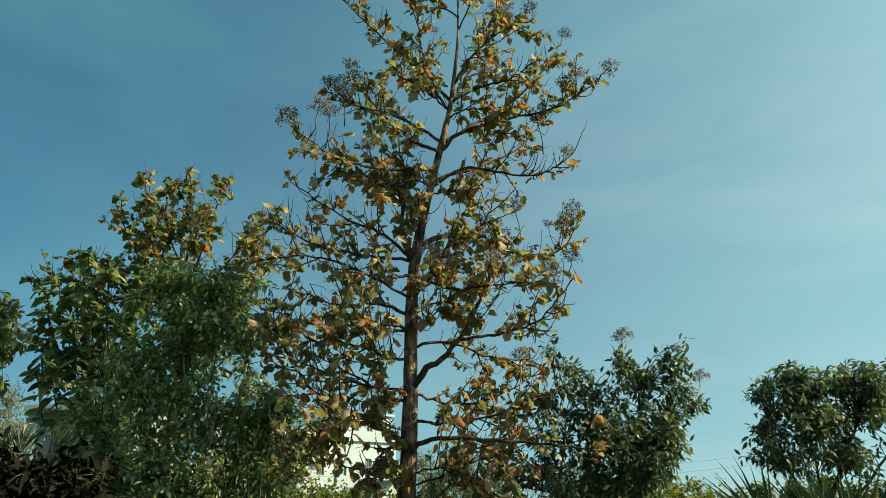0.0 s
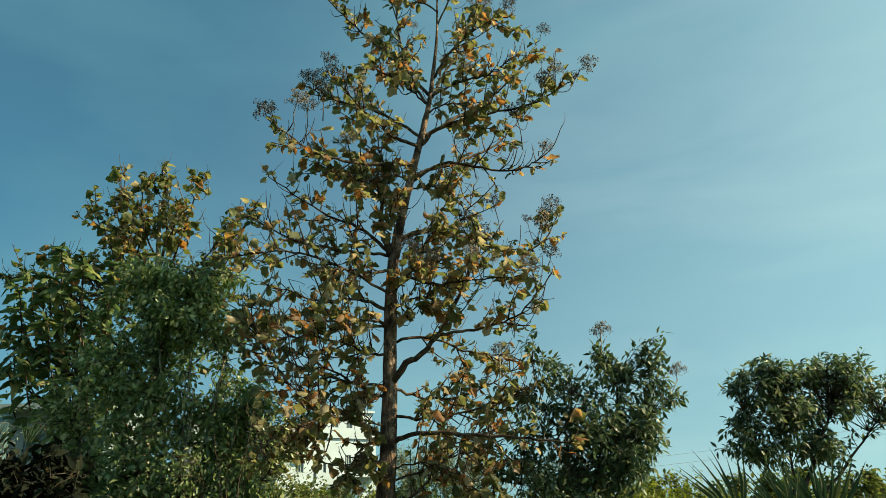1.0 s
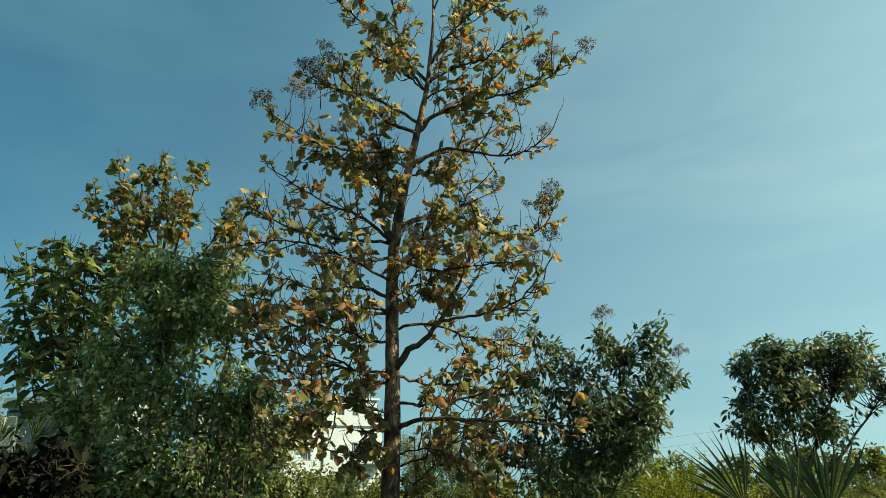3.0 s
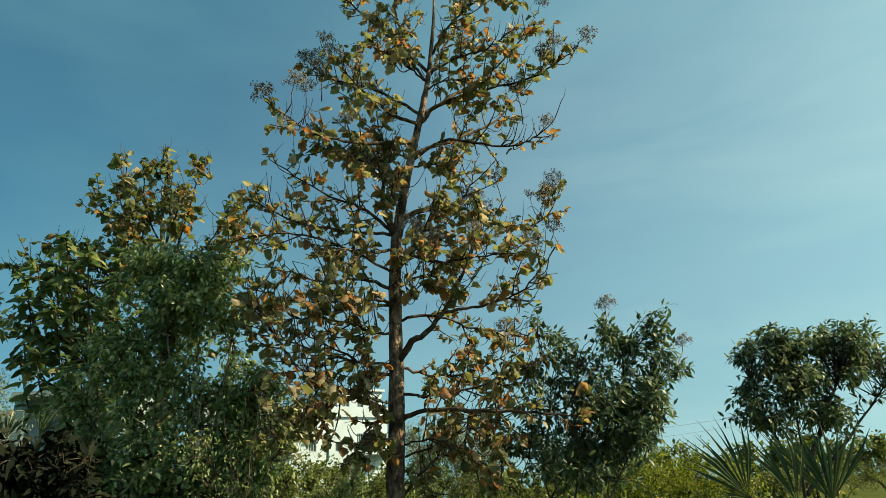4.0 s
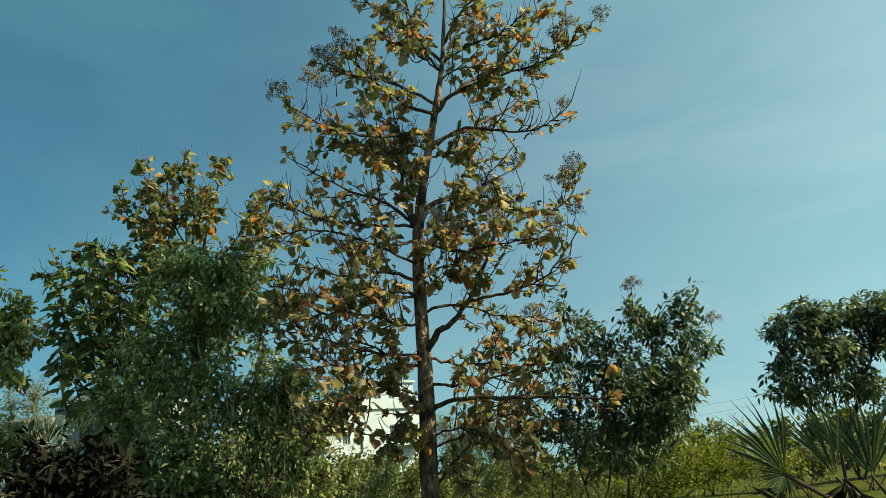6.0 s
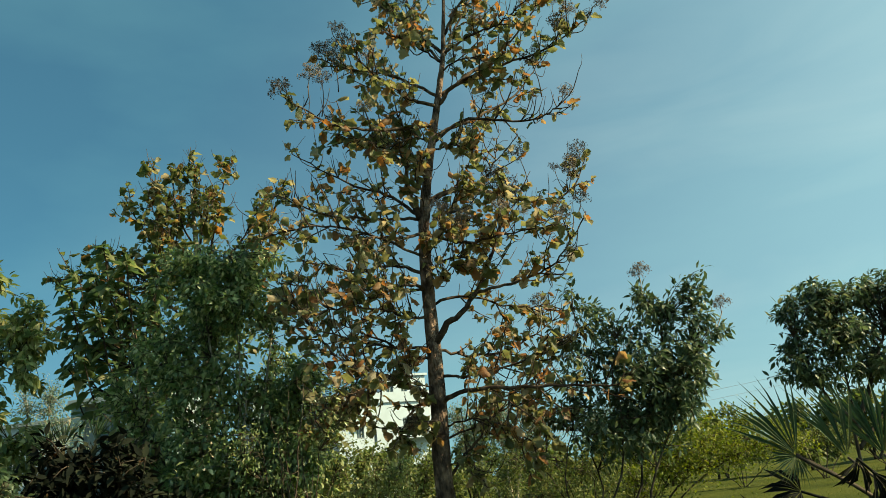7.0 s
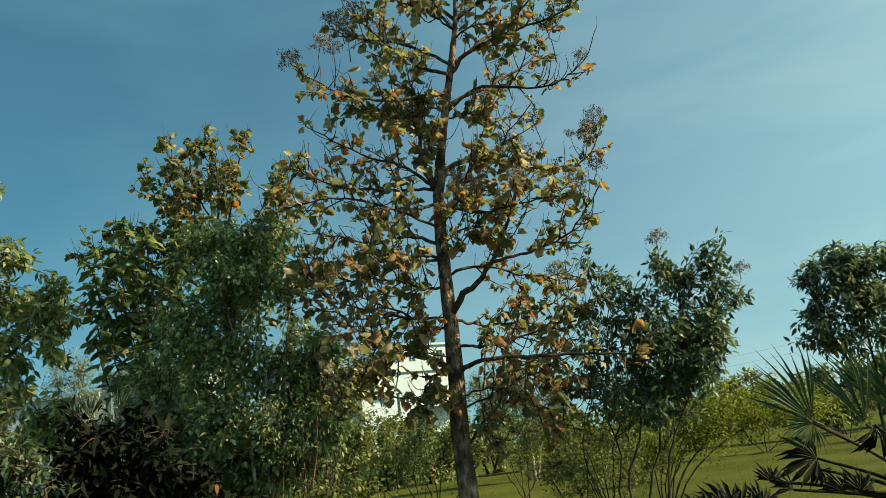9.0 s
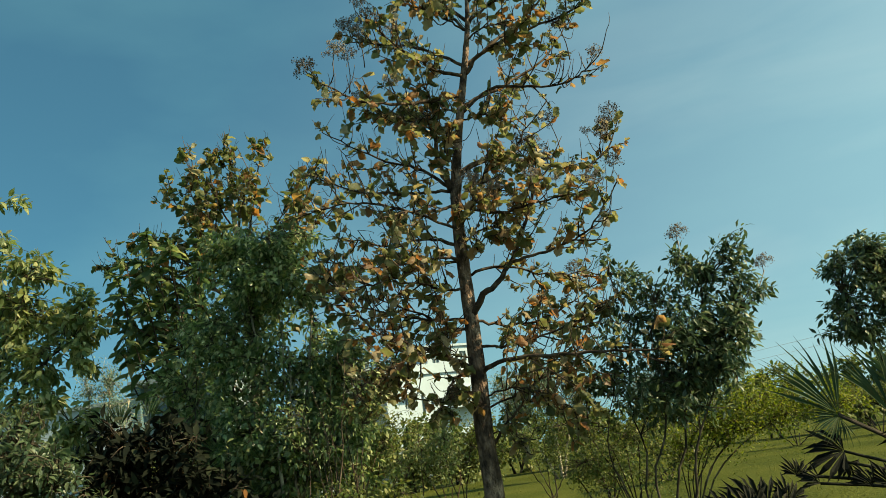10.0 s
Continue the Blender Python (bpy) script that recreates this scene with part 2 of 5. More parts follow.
def crumpled(widths, arch, cup, rng, wave=0.05):
    """Withering broad leaf of length 1 along +y: arched, cupped and twisted, with a wavy, uneven rim."""
    n, cols = len(widths), 5
    v = np.zeros((n, cols, 3))
    bend, ph, tw = rng.normal() * 0.16, rng.rand() * 6.28, rng.normal() * 0.35
    for i in range(n):
        s = i / (n - 1)
        ca, sa = math.cos(tw * s), math.sin(tw * s)
        for j in range(cols):
            u = (j - 2) / 2
            w = widths[i] * (1 + 0.17 * rng.normal() * (abs(u) == 1))
            x = u * w * (1 - 0.4 * abs(cup) * abs(u))
            z = cup * w * u * u * 1.6 + wave * math.sin(8 * s + ph + 2 * (u > 0)) * abs(u) + 0.022 * rng.normal()
            v[i, j] = (x * ca - z * sa + bend * s * s, s * (1 - 0.25 * arch * s) - 0.07 * abs(u) + 0.025 * rng.normal() * abs(u), x * sa + z * ca - arch * s ** 2)
    f = [(i * cols + j, i * cols + j + 1, (i + 1) * cols + j + 1, (i + 1) * cols + j) for i in range(n - 1) for j in range(cols - 1)]
    return v.reshape(-1, 3), f


rs = np.random.RandomState(5)
TEAK_BLADES = [crumpled((0.06, 0.29, 0.39, 0.42, 0.41, 0.35, 0.25, 0.08), c, ru, rs)
               for c, ru in ((0.1, 0.15), (0.25, 0.3), (0.08, -0.25), (0.4, 0.4), (0.25, -0.35), (0.15, 0.55), (0.35, 0.1), (0.5, -0.45), (0.2, 0.35), (0.12, -0.1))]
DROOP_BLADES = [crumpled((0.03, 0.17, 0.26, 0.3, 0.3, 0.25, 0.16, 0.03), c, ru, rs, 0.02) for c, ru in ((0.4, -0.3), (0.7, 0.2), (0.55, -0.2), (0.85, 0.3), (0.3, 0.1))]
LANCE_BLADES = [blade((0, 0.16, 0.21, 0.13, 0), c, 0.3, 0.0) for c in (0.2, 0.4, 0.1)]
NARROW_BLADES = [blade((0, 0.11, 0.165, 0.165, 0.1, 0), c, 0.35, 0.0) for c in (0.2, 0.45, 0.1, 0.3)]
OVAL_BLADES = [blade((0, 0.25, 0.27, 0), c, 0.25, 0.0) for c in (0.15, 0.35)]


def unit(v):
    v = np.asarray(v, float)
    return v / (np.linalg.norm(v, axis=-1, keepdims=True) + 1e-9)


def frames(dirs, ups):
    y = unit(dirs)
    x = unit(np.cross(y, ups))
    return x, y, np.cross(x, y)


def leaves_mesh(name, blades, pos, dirs, ups, sizes, rng):
    """One joined mesh of many leaves."""
    x, y, z = frames(dirs, ups)
    which = rng.randint(len(blades), size=len(pos))
    vs, fs, base = [], [], 0
    for k, (bv, bf) in enumerate(blades):
        idx = np.nonzero(which == k)[0]
        if not len(idx):
            continue
        b = bv[None] * sizes[idx, None, None]
        v = pos[idx, None] + b[..., :1] * x[idx, None] + b[..., 1:2] * y[idx, None] + b[..., 2:] * z[idx, None]
        vs.append(v.reshape(-1, 3))
        off = base + np.arange(len(idx)) * len(bv)
        for q in bf:
            fs.extend(map(tuple, (off[:, None] + np.array(q)[None]).tolist()))
        base += len(idx) * len(bv)
    return mesh_of(name, np.concatenate(vs), fs)


def single_leaves(parent, blades, pos, dirs, ups, size, mat, rng):
    """Leaves as objects of their own on shared meshes; positions in the world."""
    shared = [mesh_of("leaf", v, f) for v, f in blades]
    for me in shared:
        me.materials.append(mat)
    x, y, z = frames(dirs, ups)
    for i in range(len(pos)):
        ob = part("leaf", shared[rng.randint(len(shared))], None, parent)
        m = Matrix((x[i], y[i], z[i])).transposed().to_4x4()
        m.translation = Vector(pos[i]) - parent.location
        ob.matrix_local = m @ Matrix.Diagonal((size[i], size[i], size[i], 1))


def thing(name, label, category, at=(0, 0, 0), group=""):
    ob = new(name)
    ob.location = at
    return tagged(ob, label, category, group)


def inv_place(parent, pts):
    return np.asarray(pts, float) - np.array(parent.location)


# ---- ground ----
def lawn_height(x, y):
    return 0.10 * np.sin(x * 0.21 + 1.0) * np.cos(y * 0.17) * np.clip(1.5 - np.hypot(x, y - 20) / 60, 0, 1)


def make_ground():
    m, n, l, p = base_mat("grass_ground", 0.95)
    p.inputs["Specular IOR Level"].default_value = 0.03
    a, b = noise_node(n, l, 0.35, 5), noise_node(n, l, 14.0, 4)
    add = n.new("ShaderNodeMath")
    add.operation = "MULTIPLY_ADD"
    add.inputs[1].default_value = 0.6
    l.new(a.outputs["Fac"], add.inputs[0])
    mu = n.new("ShaderNodeMath")
    mu.operation = "MULTIPLY"
    mu.inputs[1].default_value = 0.4
    l.new(b.outputs["Fac"], mu.inputs[0])
    l.new(mu.outputs[0], add.inputs[2])
    r = ramp_node(n, [(0.33, (0.03, 0.038, 0.009)), (0.48, (0.06, 0.068, 0.014)), (0.62, (0.086, 0.088, 0.02)), (0.75, (0.12, 0.105, 0.036))])
    l.new(add.outputs[0], r.inputs["Fac"])
    l.new(r.outputs["Color"], p.inputs["Base Color"])
    bump = n.new("ShaderNodeBump")
    bump.inputs["Strength"].default_value, bump.inputs["Distance"].default_value = 1.0, 0.06
    l.new(b.outputs["Fac"], bump.inputs["Height"])
    l.new(bump.outputs["Normal"], p.inputs["Normal"])
    g = np.concatenate([-np.geomspace(3000, 62, 12), np.linspace(-60, 60, 81), np.geomspace(62, 3000, 12)])
    xs, ys = np.meshgrid(g, g + 20, indexing="ij")
    v = np.stack([xs, ys, lawn_height(xs, ys)], -1).reshape(-1, 3)
    k = len(g)
    f = [(i * k + j, (i + 1) * k + j, (i + 1) * k + j + 1, i * k + j + 1) for i in range(k - 1) for j in range(k - 1)]
    ob = new("ground", mesh_of("ground", v, f))
    ob.data.materials.append(m)
    tagged(ob, "dry green lawn, uneven and patchy, running to the horizon", "lawn", kind="structure")


make_ground()


def make_grass():
    """Loose tufts on the part of the lawn that comes into view."""
    rng = np.random.RandomState(3)
    n = 16000
    y = 11 + 32 * rng.rand(n) ** 0.8
    x = -9 + 30 * rng.rand(n)
    x = x * (0.5 + y / 45)
    pos = np.stack([x, y, lawn_height(x, y) - 0.01], -1)
    d = rng.normal(size=(n, 3)) * 0.45 + np.array([0, 0, 1.0])
    size = 0.04 + 0.07 * rng.rand(n) ** 2
    b = [blade((0.06, 0.05, 0.0), 0.3, 0.0)]
    ob = new("grass", leaves_mesh("grass", b, pos, d, rng.normal(size=(n, 3)), size, rng))
    ob.data.materials.append(leaf_mat("grass_blade", [(0.0, (0.055, 0.07, 0.016)), (0.6, (0.1, 0.11, 0.024)), (1.0, (0.18, 0.155, 0.055))], 0.8, 0.3, 0.1, gloss=0.1))
    tagged(ob, "short tufted lawn grass, green to straw yellow", "grass", kind="stuff")


make_grass()


# ---- flower heads ----
def panicle(seed, size=1.0):
    """Dry branching flower head, about 1 across, on a short stalk."""
    rng = np.random.RandomState(seed)
    s = Soup()
    s.add(*tube(spline([(0, 0, -0.5), (0.02, 0, -0.15), (0, 0, 0.25)], 5), np.linspace(0.022, 0.008, 5), 4))
    for k in range(26):
        h = -0.25 + 0.5 * rng.rand()
        a = 2.4 * k
        out = unit(np.array([math.cos(a), math.sin(a), 0.35 + 0.9 * rng.rand() * (h + 0.3)]))
        ln = (0.22 + 0.32 * rng.rand()) * (1.0 if h < 0.1 else 0.75)
        p0 = np.array([0, 0, h])
        p1 = p0 + out * ln * 0.6 + np.array([0, 0, 0.03])
        s.add(*tube([p0, p1], [0.007, 0.004], 3))
        for j in range(7):
            p2 = p1 + unit(out + rng.normal(size=3) * 0.6) * ln * 0.45
            s.add(*tube([p1, p2], [0.005, 0.003], 3))
            for q in range(3):
                c = p2 + rng.normal(size=3) * 0.007
                r = 0.016 + 0.016 * rng.rand()
                s.add(c + r * np.array([(1, 0, -0.5), (-0.5, 0.87, -0.5), (-0.5, -0.87, -0.5), (0, 0, 1.0)]),
                      [(0, 1, 3), (1, 2, 3), (2, 0, 3), (0, 2, 1)])
    return s.mesh("flower_head", False)


PANICLES = [panicle(k) for k in (1, 2, 3, 4)]
for me_ in PANICLES:
    me_.materials.append(M_FLOWER)


def flower(parent, at, size, lean=(0, 0, 1), k=0):
    q = Vector(lean).to_track_quat("Z", "Y")
    ob = part("flower_head", PANICLES[k % len(PANICLES)], None, parent, "dry grey-brown branching flower head")
    ob.matrix_local = Matrix.LocRotScale(Vector(at) - parent.location, q, (size, size, size))
    return ob


# ---- teak trees ----
class Teak:
    """A teak: trunk, limbs, twigs with large hanging leaves in pairs, and dry flower heads."""

    def __init__(self, label, base, seed, mat, leaf=0.3, fill=1.1, blades=None, leafiness=0.6):
        self.ob = thing("teak_tree", label, "tree", base)
        self.rng, self.mat, self.leaf, self.fill, self.blades = np.random.RandomState(seed), mat, leaf, fill, blades or TEAK_BLADES
        self.leafiness = leafiness
        self.twigs, self.pos, self.dirs, self.ups, self.size = Soup(), [], [], [], []

    def trunk(self, pts, radii, n=40, sides=14, bark=None):
        path = spline(pts, n)
        self.axis = path
        r = np.interp(np.linspace(0, 1, n), np.linspace(0, 1, len(radii)), radii)
        v, f = tube(inv_place(self.ob, path), r, sides, 0.045, self.rng)
        part("trunk", mesh_of("trunk", v, f), bark or M_BARK, self.ob, "pale smooth bark" if bark else "rough flaking grey-brown bark")

    def limb(self, *pts, r=0.045, twigs=9, bare=0.25, leafy=1.0, heads=0, reach=0.6):
        rng = self.rng
        n = 20
        pts = np.array(pts, float)
        gap = np.linalg.norm(self.axis - pts[0], axis=1)
        if gap.min() < 0.24:
            pts[0] = self.axis[gap.argmin()]
        path = spline(pts, n)
        path[1:-1] += rng.normal(size=(n - 2, 3)) * 0.01
        rad = np.linspace(r * 0.8, 0.008, n)
        v, f = tube(inv_place(self.ob, path), rad, 8, 0.06, rng)
        part("limb", mesh_of("limb", v, f), M_LIMB, self.ob)
        length = np.linalg.norm(np.diff(path, axis=0), axis=1).sum()
        tang = unit(np.gradient(path, axis=0))
        twigs = int(twigs * self.fill)
        for k in range(twigs):
            s = bare + (1 - bare) * (k + rng.rand() * 0.8) / twigs
            i = min(int(s * (n - 1)), n - 1)
            side = unit(np.cross(tang[i], rng.normal(size=3)))
            d = unit(tang[i] * 0.5 + side * 0.75 + np.array([0, 0, 0.4]))
            ln = (0.22 + (reach + 0.15) * rng.rand()) * (1.1 - 0.4 * s) * min(1.0, 0.5 + length / 3)
            self.twig(path[i], d, ln, leafy)
        self.twig(path[-1], tang[-1], 0.18, leafy)
        for k in range(int(twigs * 0.9)):
            i = min(int((bare + (1 - bare) * rng.rand()) * (n - 1)), n - 1)
            d = unit(tang[i] * 0.5 + rng.normal(size=3) * 0.6)
            ln = 0.2 + 0.38 * rng.rand()
            m1 = path[i] + d * ln * 0.55
            q = m1 + (unit(d + np.array([0, 0, 1.5])) * ln * 0.6)
            self.twigs.add(*tube(inv_place(self.ob, spline([path[i], m1, q], 7)), np.linspace(0.009, 0.0035, 7), 4))
            if heads and rng.rand() < 0.14 * heads:
                flower(self.ob, q + np.array([0, 0, 0.06]), 0.16 + 0.12 * rng.rand(), (d[0] * 0.3, d[1] * 0.3, 1), rng.randint(4))
        for k in range(heads):
            p = path[-1 - 2 * k] + np.array([0, 0, 0.05])
            d = unit(tang[-1] * 0.6 + rng.normal(size=3) * 0.35 + np.array([0, 0, 0.9]))
            q = p + d * (0.1 + 0.22 * rng.rand())
            self.twigs.add(*tube(inv_place(self.ob, [p, (p + q) / 2 + rng.normal(size=3) * 0.03, q]), [0.009, 0.007, 0.005], 4))
            flower(self.ob, q + d * 0.12, 0.28 + 0.1 * rng.rand(), d, rng.randint(4))
        return path

    def shoot(self, *pts, r=0.018, nodes=6, leaf=0.27):
        """Upright shoot with pairs of long leaves that arch outwards and hang, smaller towards the tip."""
        rng = self.rng
        path = spline(pts, 14)
        v, f = tube(inv_place(self.ob, path), np.linspace(r, 0.006, 14), 7, 0.05, rng)
        part("limb", mesh_of("limb", v, f), M_LIMB, self.ob)
        turn = rng.rand() * 6.28
        for k in range(nodes):
            s = 1 - 0.8 * (k + 0.4 * rng.rand()) / nodes
            q = path[min(int(s * 13), 13)]
            turn += 1.57 + rng.normal() * 0.3
            for half in (0, 1):
                if rng.rand() < 0.12:
                    continue
                a = turn + math.pi * half
                out = np.array([math.cos(a), math.sin(a), 0])
                sz = leaf * (0.5 + 0.55 * min(1.0, (k + 0.6) / 2.5)) * (0.8 + 0.4 * rng.rand())
                dd = unit(out + np.array([0, 0, 0.45 - 0.75 * rng.rand()]))
                st = q + dd * sz * 0.15
                self.twigs.add(*tube(inv_place(self.ob, [q, st]), [0.005, 0.004], 3))
                self.pos.append(st)
                self.dirs.append(dd)
                self.ups.append(np.array([0, 0, 1.0]) + rng.normal(size=3) * 0.2)
                self.size.append(sz)
        for k in range(8):
            dd = unit(rng.normal(size=3) * 0.7 + np.array([0, 0, 0.35]))
            self.pos.append(path[-1])
            self.dirs.append(dd)
            self.ups.append(rng.normal(size=3) + np.array([0, 0, 0.5]))
            self.size.append(leaf * (0.35 + 0.35 * rng.rand()))

    def twig(self, p, d, ln, leafy=1.0):
        rng = self.rng
        e = p + d * ln
        mid = (p + e) / 2 + np.array([0, 0, -0.06 * ln]) + rng.normal(size=3) * 0.03
        path = spline([p, mid, e], 6)
        self.twigs.add(*tube(inv_place(self.ob, path), np.linspace(0.012, 0.006, 6), 4))
        nodes = 2 + int(ln * 7.5)
        for k in range(nodes + 1):
            s = 0.3 + 0.7 * k / max(nodes, 1)
            q = path[min(int(s * 5), 5)]
            turn = rng.rand() * 6.28
            for half in (0, 1):
                if rng.rand() > leafy * self.leafiness:
                    continue
                a = turn + math.pi * half
                out = np.array([math.cos(a), math.sin(a), 0])
                dd = unit(out * 0.7 + d * 0.2 + np.array([0, 0, 0.3 - 1.15 * rng.rand()]))
                self.leaf_at(q + rng.normal(size=3) * 0.02, dd, out * 0.6 + np.array([0, 0, 0.6]) + rng.normal(size=3) * 0.45)
        for k in range(2):
            b = path[2 + rng.randint(4)]
            dd = unit(d * 0.4 + rng.normal(size=3) * 0.6 + np.array([0, 0, 0.5]))
            tw = 0.1 + 0.22 * rng.rand()
            self.twigs.add(*tube(inv_place(self.ob, spline([b, b + dd * tw * 0.5 + rng.normal(size=3) * 0.035, b + dd * tw], 4)), [0.006, 0.005, 0.004, 0.003], 3))
        return e

    def leaf_at(self, p, d, up):
        sz = self.leaf * (0.5 + 0.8 * self.rng.rand() ** 1.3)
        st = p + d * sz * 0.16
        self.twigs.add(*tube(inv_place(self.ob, [p, st]), [0.004, 0.003], 3))
        self.pos.append(st)
        self.dirs.append(d)
        self.ups.append(up)
        self.size.append(sz)

    def finish(self, single=0):
        pos, dirs, ups, size = (np.array(a) for a in (self.pos, self.dirs, self.ups, self.size))
        part("branching", self.twigs.mesh("branching"), M_LIMB, self.ob, "thin bare brown twigs", "stuff")
        order = np.argsort(pos[:, 1])
        rest = order[single:]
        part("foliage", leaves_mesh("foliage", self.blades, inv_place(self.ob, pos[rest]), dirs[rest], ups[rest], size[rest], self.rng),
             self.mat, self.ob, "large drooping leaves turning yellow and brown", "stuff")
        near = order[:single]
        if single:
            single_leaves(self.ob, self.blades, pos[near], dirs[near], ups[near], size[near], self.mat, self.rng)


def main_teak():
    t = Teak("tall teak tree with sparse yellowing leaves and a straight brown trunk", (-0.14, 10, -0.1), 21, M_TEAK, 0.155, 1.12, leafiness=0.62)
    t.trunk([(-0.14, 10, -0.1), (-0.10, 10, 0.94), (-0.11, 10, 1.85), (-0.06, 10, 2.57), (-0.04, 10, 3.4), (-0.03, 10, 4.1), (0.0, 10, 5.1),
             (0.07, 10, 5.62), (0.19, 10, 6.24), (0.33, 10, 6.85), (0.51, 10, 7.59), (0.66, 10, 8.26), (0.76, 10, 9.0), (0.84, 10, 9.8), (0.88, 10.05, 11.3)],
            [0.19, 0.136, 0.13, 0.12, 0.106, 0.097, 0.088, 0.08, 0.07, 0.062, 0.055, 0.043, 0.032, 0.022, 0.01], 60)
    limb = t.limb
    limb((0.53, 10.00, 7.64), (1.19, 10.24, 8.13), (2.03, 10.52, 8.91), (2.82, 10.80, 10.10), r=0.045, leafy=0.55, twigs=9, heads=1)
    limb((0.46, 10.0, 7.32), (0.82, 9.9, 7.68), (1.50, 9.70, 7.79), (2.3, 9.35, 7.83), (2.8, 9.05, 8.0), r=0.045, twigs=11, heads=3)
    limb((0.47, 10.00, 6.85), (1.17, 10.36, 7.31), (1.95, 10.78, 7.94), (2.64, 11.20, 8.93), r=0.04, twigs=12)
    limb((0.33, 10.00, 6.7), (0.8, 10.0, 7.05), (1.29, 9.85, 6.95), (1.79, 9.75, 6.8), (2.15, 9.7, 6.84), (2.37, 9.65, 6.97), r=0.036, twigs=9, heads=1, leafy=0.4)
    limb((0.44, 10.00, 7.46), (0.01, 9.64, 7.39), (-0.38, 9.22, 7.53), (-0.84, 8.80, 7.86), r=0.04, twigs=12, heads=1)
    limb((0.34, 10.00, 7.06), (-0.52, 9.52, 6.82), (-1.15, 8.96, 6.70), (-1.57, 8.40, 6.77), r=0.04, twigs=9, heads=2, leafy=0.75)
    limb((0.50, 10.00, 8.37), (0.07, 10.30, 9.32), (-0.62, 10.65, 10.32), (-1.36, 11.00, 11.44), r=0.04, twigs=12, heads=2)
    limb((0.69, 10.00, 8.26), (0.93, 10.24, 8.95), (1.40, 10.52, 9.91), (1.80, 10.80, 10.88), r=0.035, twigs=11, heads=2)
    limb((0.73, 10.00, 8.72), (1.05, 9.82, 9.18), (1.49, 9.61, 9.47), (1.93, 9.40, 9.56), r=0.03, twigs=11, heads=1)
    limb((0.53, 10.00, 7.64), (-0.27, 10.18, 8.20), (-0.9, 10.39, 8.52), (-1.45, 10.60, 8.95), r=0.035, twigs=12, heads=3, leafy=0.8)
    limb((0.70, 10.00, 8.43), (1.16, 9.73, 8.47), (1.64, 9.41, 8.42), (1.88, 9.10, 8.46), r=0.03, twigs=9)
    limb((0.69, 10.00, 8.26), (0.32, 10.12, 8.80), (0.18, 10.26, 9.76), (0.08, 10.40, 10.79), r=0.035, twigs=12, heads=2)
    limb((0.85, 10.0, 10.0), (1.1, 9.8, 10.4), (1.3, 9.7, 10.9), (1.4, 9.6, 11.3), r=0.02, twigs=8, heads=2)
    limb((0.85, 10.0, 10.1), (0.6, 10.1, 10.5), (0.45, 10.1, 10.9), (0.4, 10.2, 11.4), r=0.02, twigs=8, heads=2)
    limb((0.12, 10.0, 5.62), (0.54, 10.1, 5.93), (1.07, 10.4, 5.97), (1.52, 10.6, 5.85), (2.07, 10.75, 5.77), (2.62, 10.85, 6.05), (2.86, 10.88, 6.45), r=0.062, twigs=15, heads=3, bare=0.15)
    limb((0.0, 10.0, 3.45), (0.17, 9.85, 3.72), (0.36, 9.8, 3.82), (0.58, 9.8, 4.03), (0.83, 9.8, 4.4), (1.07, 9.8, 4.87), (1.24, 9.8, 5.37), (1.32, 9.8, 5.7), r=0.068, twigs=12, bare=0.5)
    limb((0.68, 9.80, 4.14), (1.15, 9.55, 4.14), (1.47, 9.42, 4.17), (1.82, 9.24, 4.30), (2.19, 9.00, 4.73), r=0.032, twigs=9, heads=1)
    limb((-0.02, 10.00, 2.57), (-0.43, 9.82, 2.91), (-0.95, 9.61, 3.15), (-1.45, 9.40, 3.43), r=0.065, twigs=11, bare=0.4, leafy=0.9)
    limb((-0.17, 9.94, 2.72), (-0.37, 9.88, 2.64), (-0.53, 9.74, 2.41), (-0.64, 9.60, 2.19), r=0.03, twigs=6)
    limb((0.02, 10.00, 2.58), (0.31, 9.73, 2.73), (1.02, 9.41, 2.67), (1.80, 9.14, 2.56), (2.28, 9.01, 2.50), r=0.05, twigs=11, bare=0.25, leafy=0.6)
    limb((0.02, 10.0, 2.1), (0.5, 10.2, 2.3), (1.0, 10.35, 2.55), (1.6, 10.4, 2.9), r=0.02, twigs=11, bare=0.25, leafy=0.9)
    limb((0.6, 9.58, 2.7), (0.9, 9.5, 2.5), (1.15, 9.4, 2.25), (1.35, 9.3, 1.95), r=0.016, twigs=9, bare=0.2, leafy=0.7)
    limb((-0.03, 10.00, 1.60), (0.30, 10.15, 1.99), (0.64, 10.32, 2.17), (1.05, 10.50, 2.06), (1.4, 10.5, 1.75), r=0.028, twigs=8, bare=0.2, leafy=0.8)
    limb((0.02, 10.0, 2.3), (0.4, 9.8, 2.36), (0.8, 9.7, 2.2), (1.2, 9.6, 1.9), r=0.016, twigs=8, bare=0.2, leafy=0.8, reach=0.5)
    limb((0.0, 10.0, 1.72), (0.18, 9.9, 1.8), (0.32, 9.85, 1.72), (0.42, 9.8, 1.55), r=0.012, twigs=6, bare=0.2, reach=0.3)
    limb((0.05, 10.0, 5.3), (-0.07, 10.0, 5.64), (-0.15, 9.98, 5.92), (-0.15, 9.96, 6.36), (-0.12, 9.95, 6.93), (-0.2, 9.93, 7.35), r=0.085, twigs=9, bare=0.5)
    limb((0.17, 10.0, 6.35), (-0.09, 10.2, 6.66), (-0.38, 10.2, 6.86), (-0.74, 10.2, 7.0), r=0.03, twigs=8, bare=0.3)
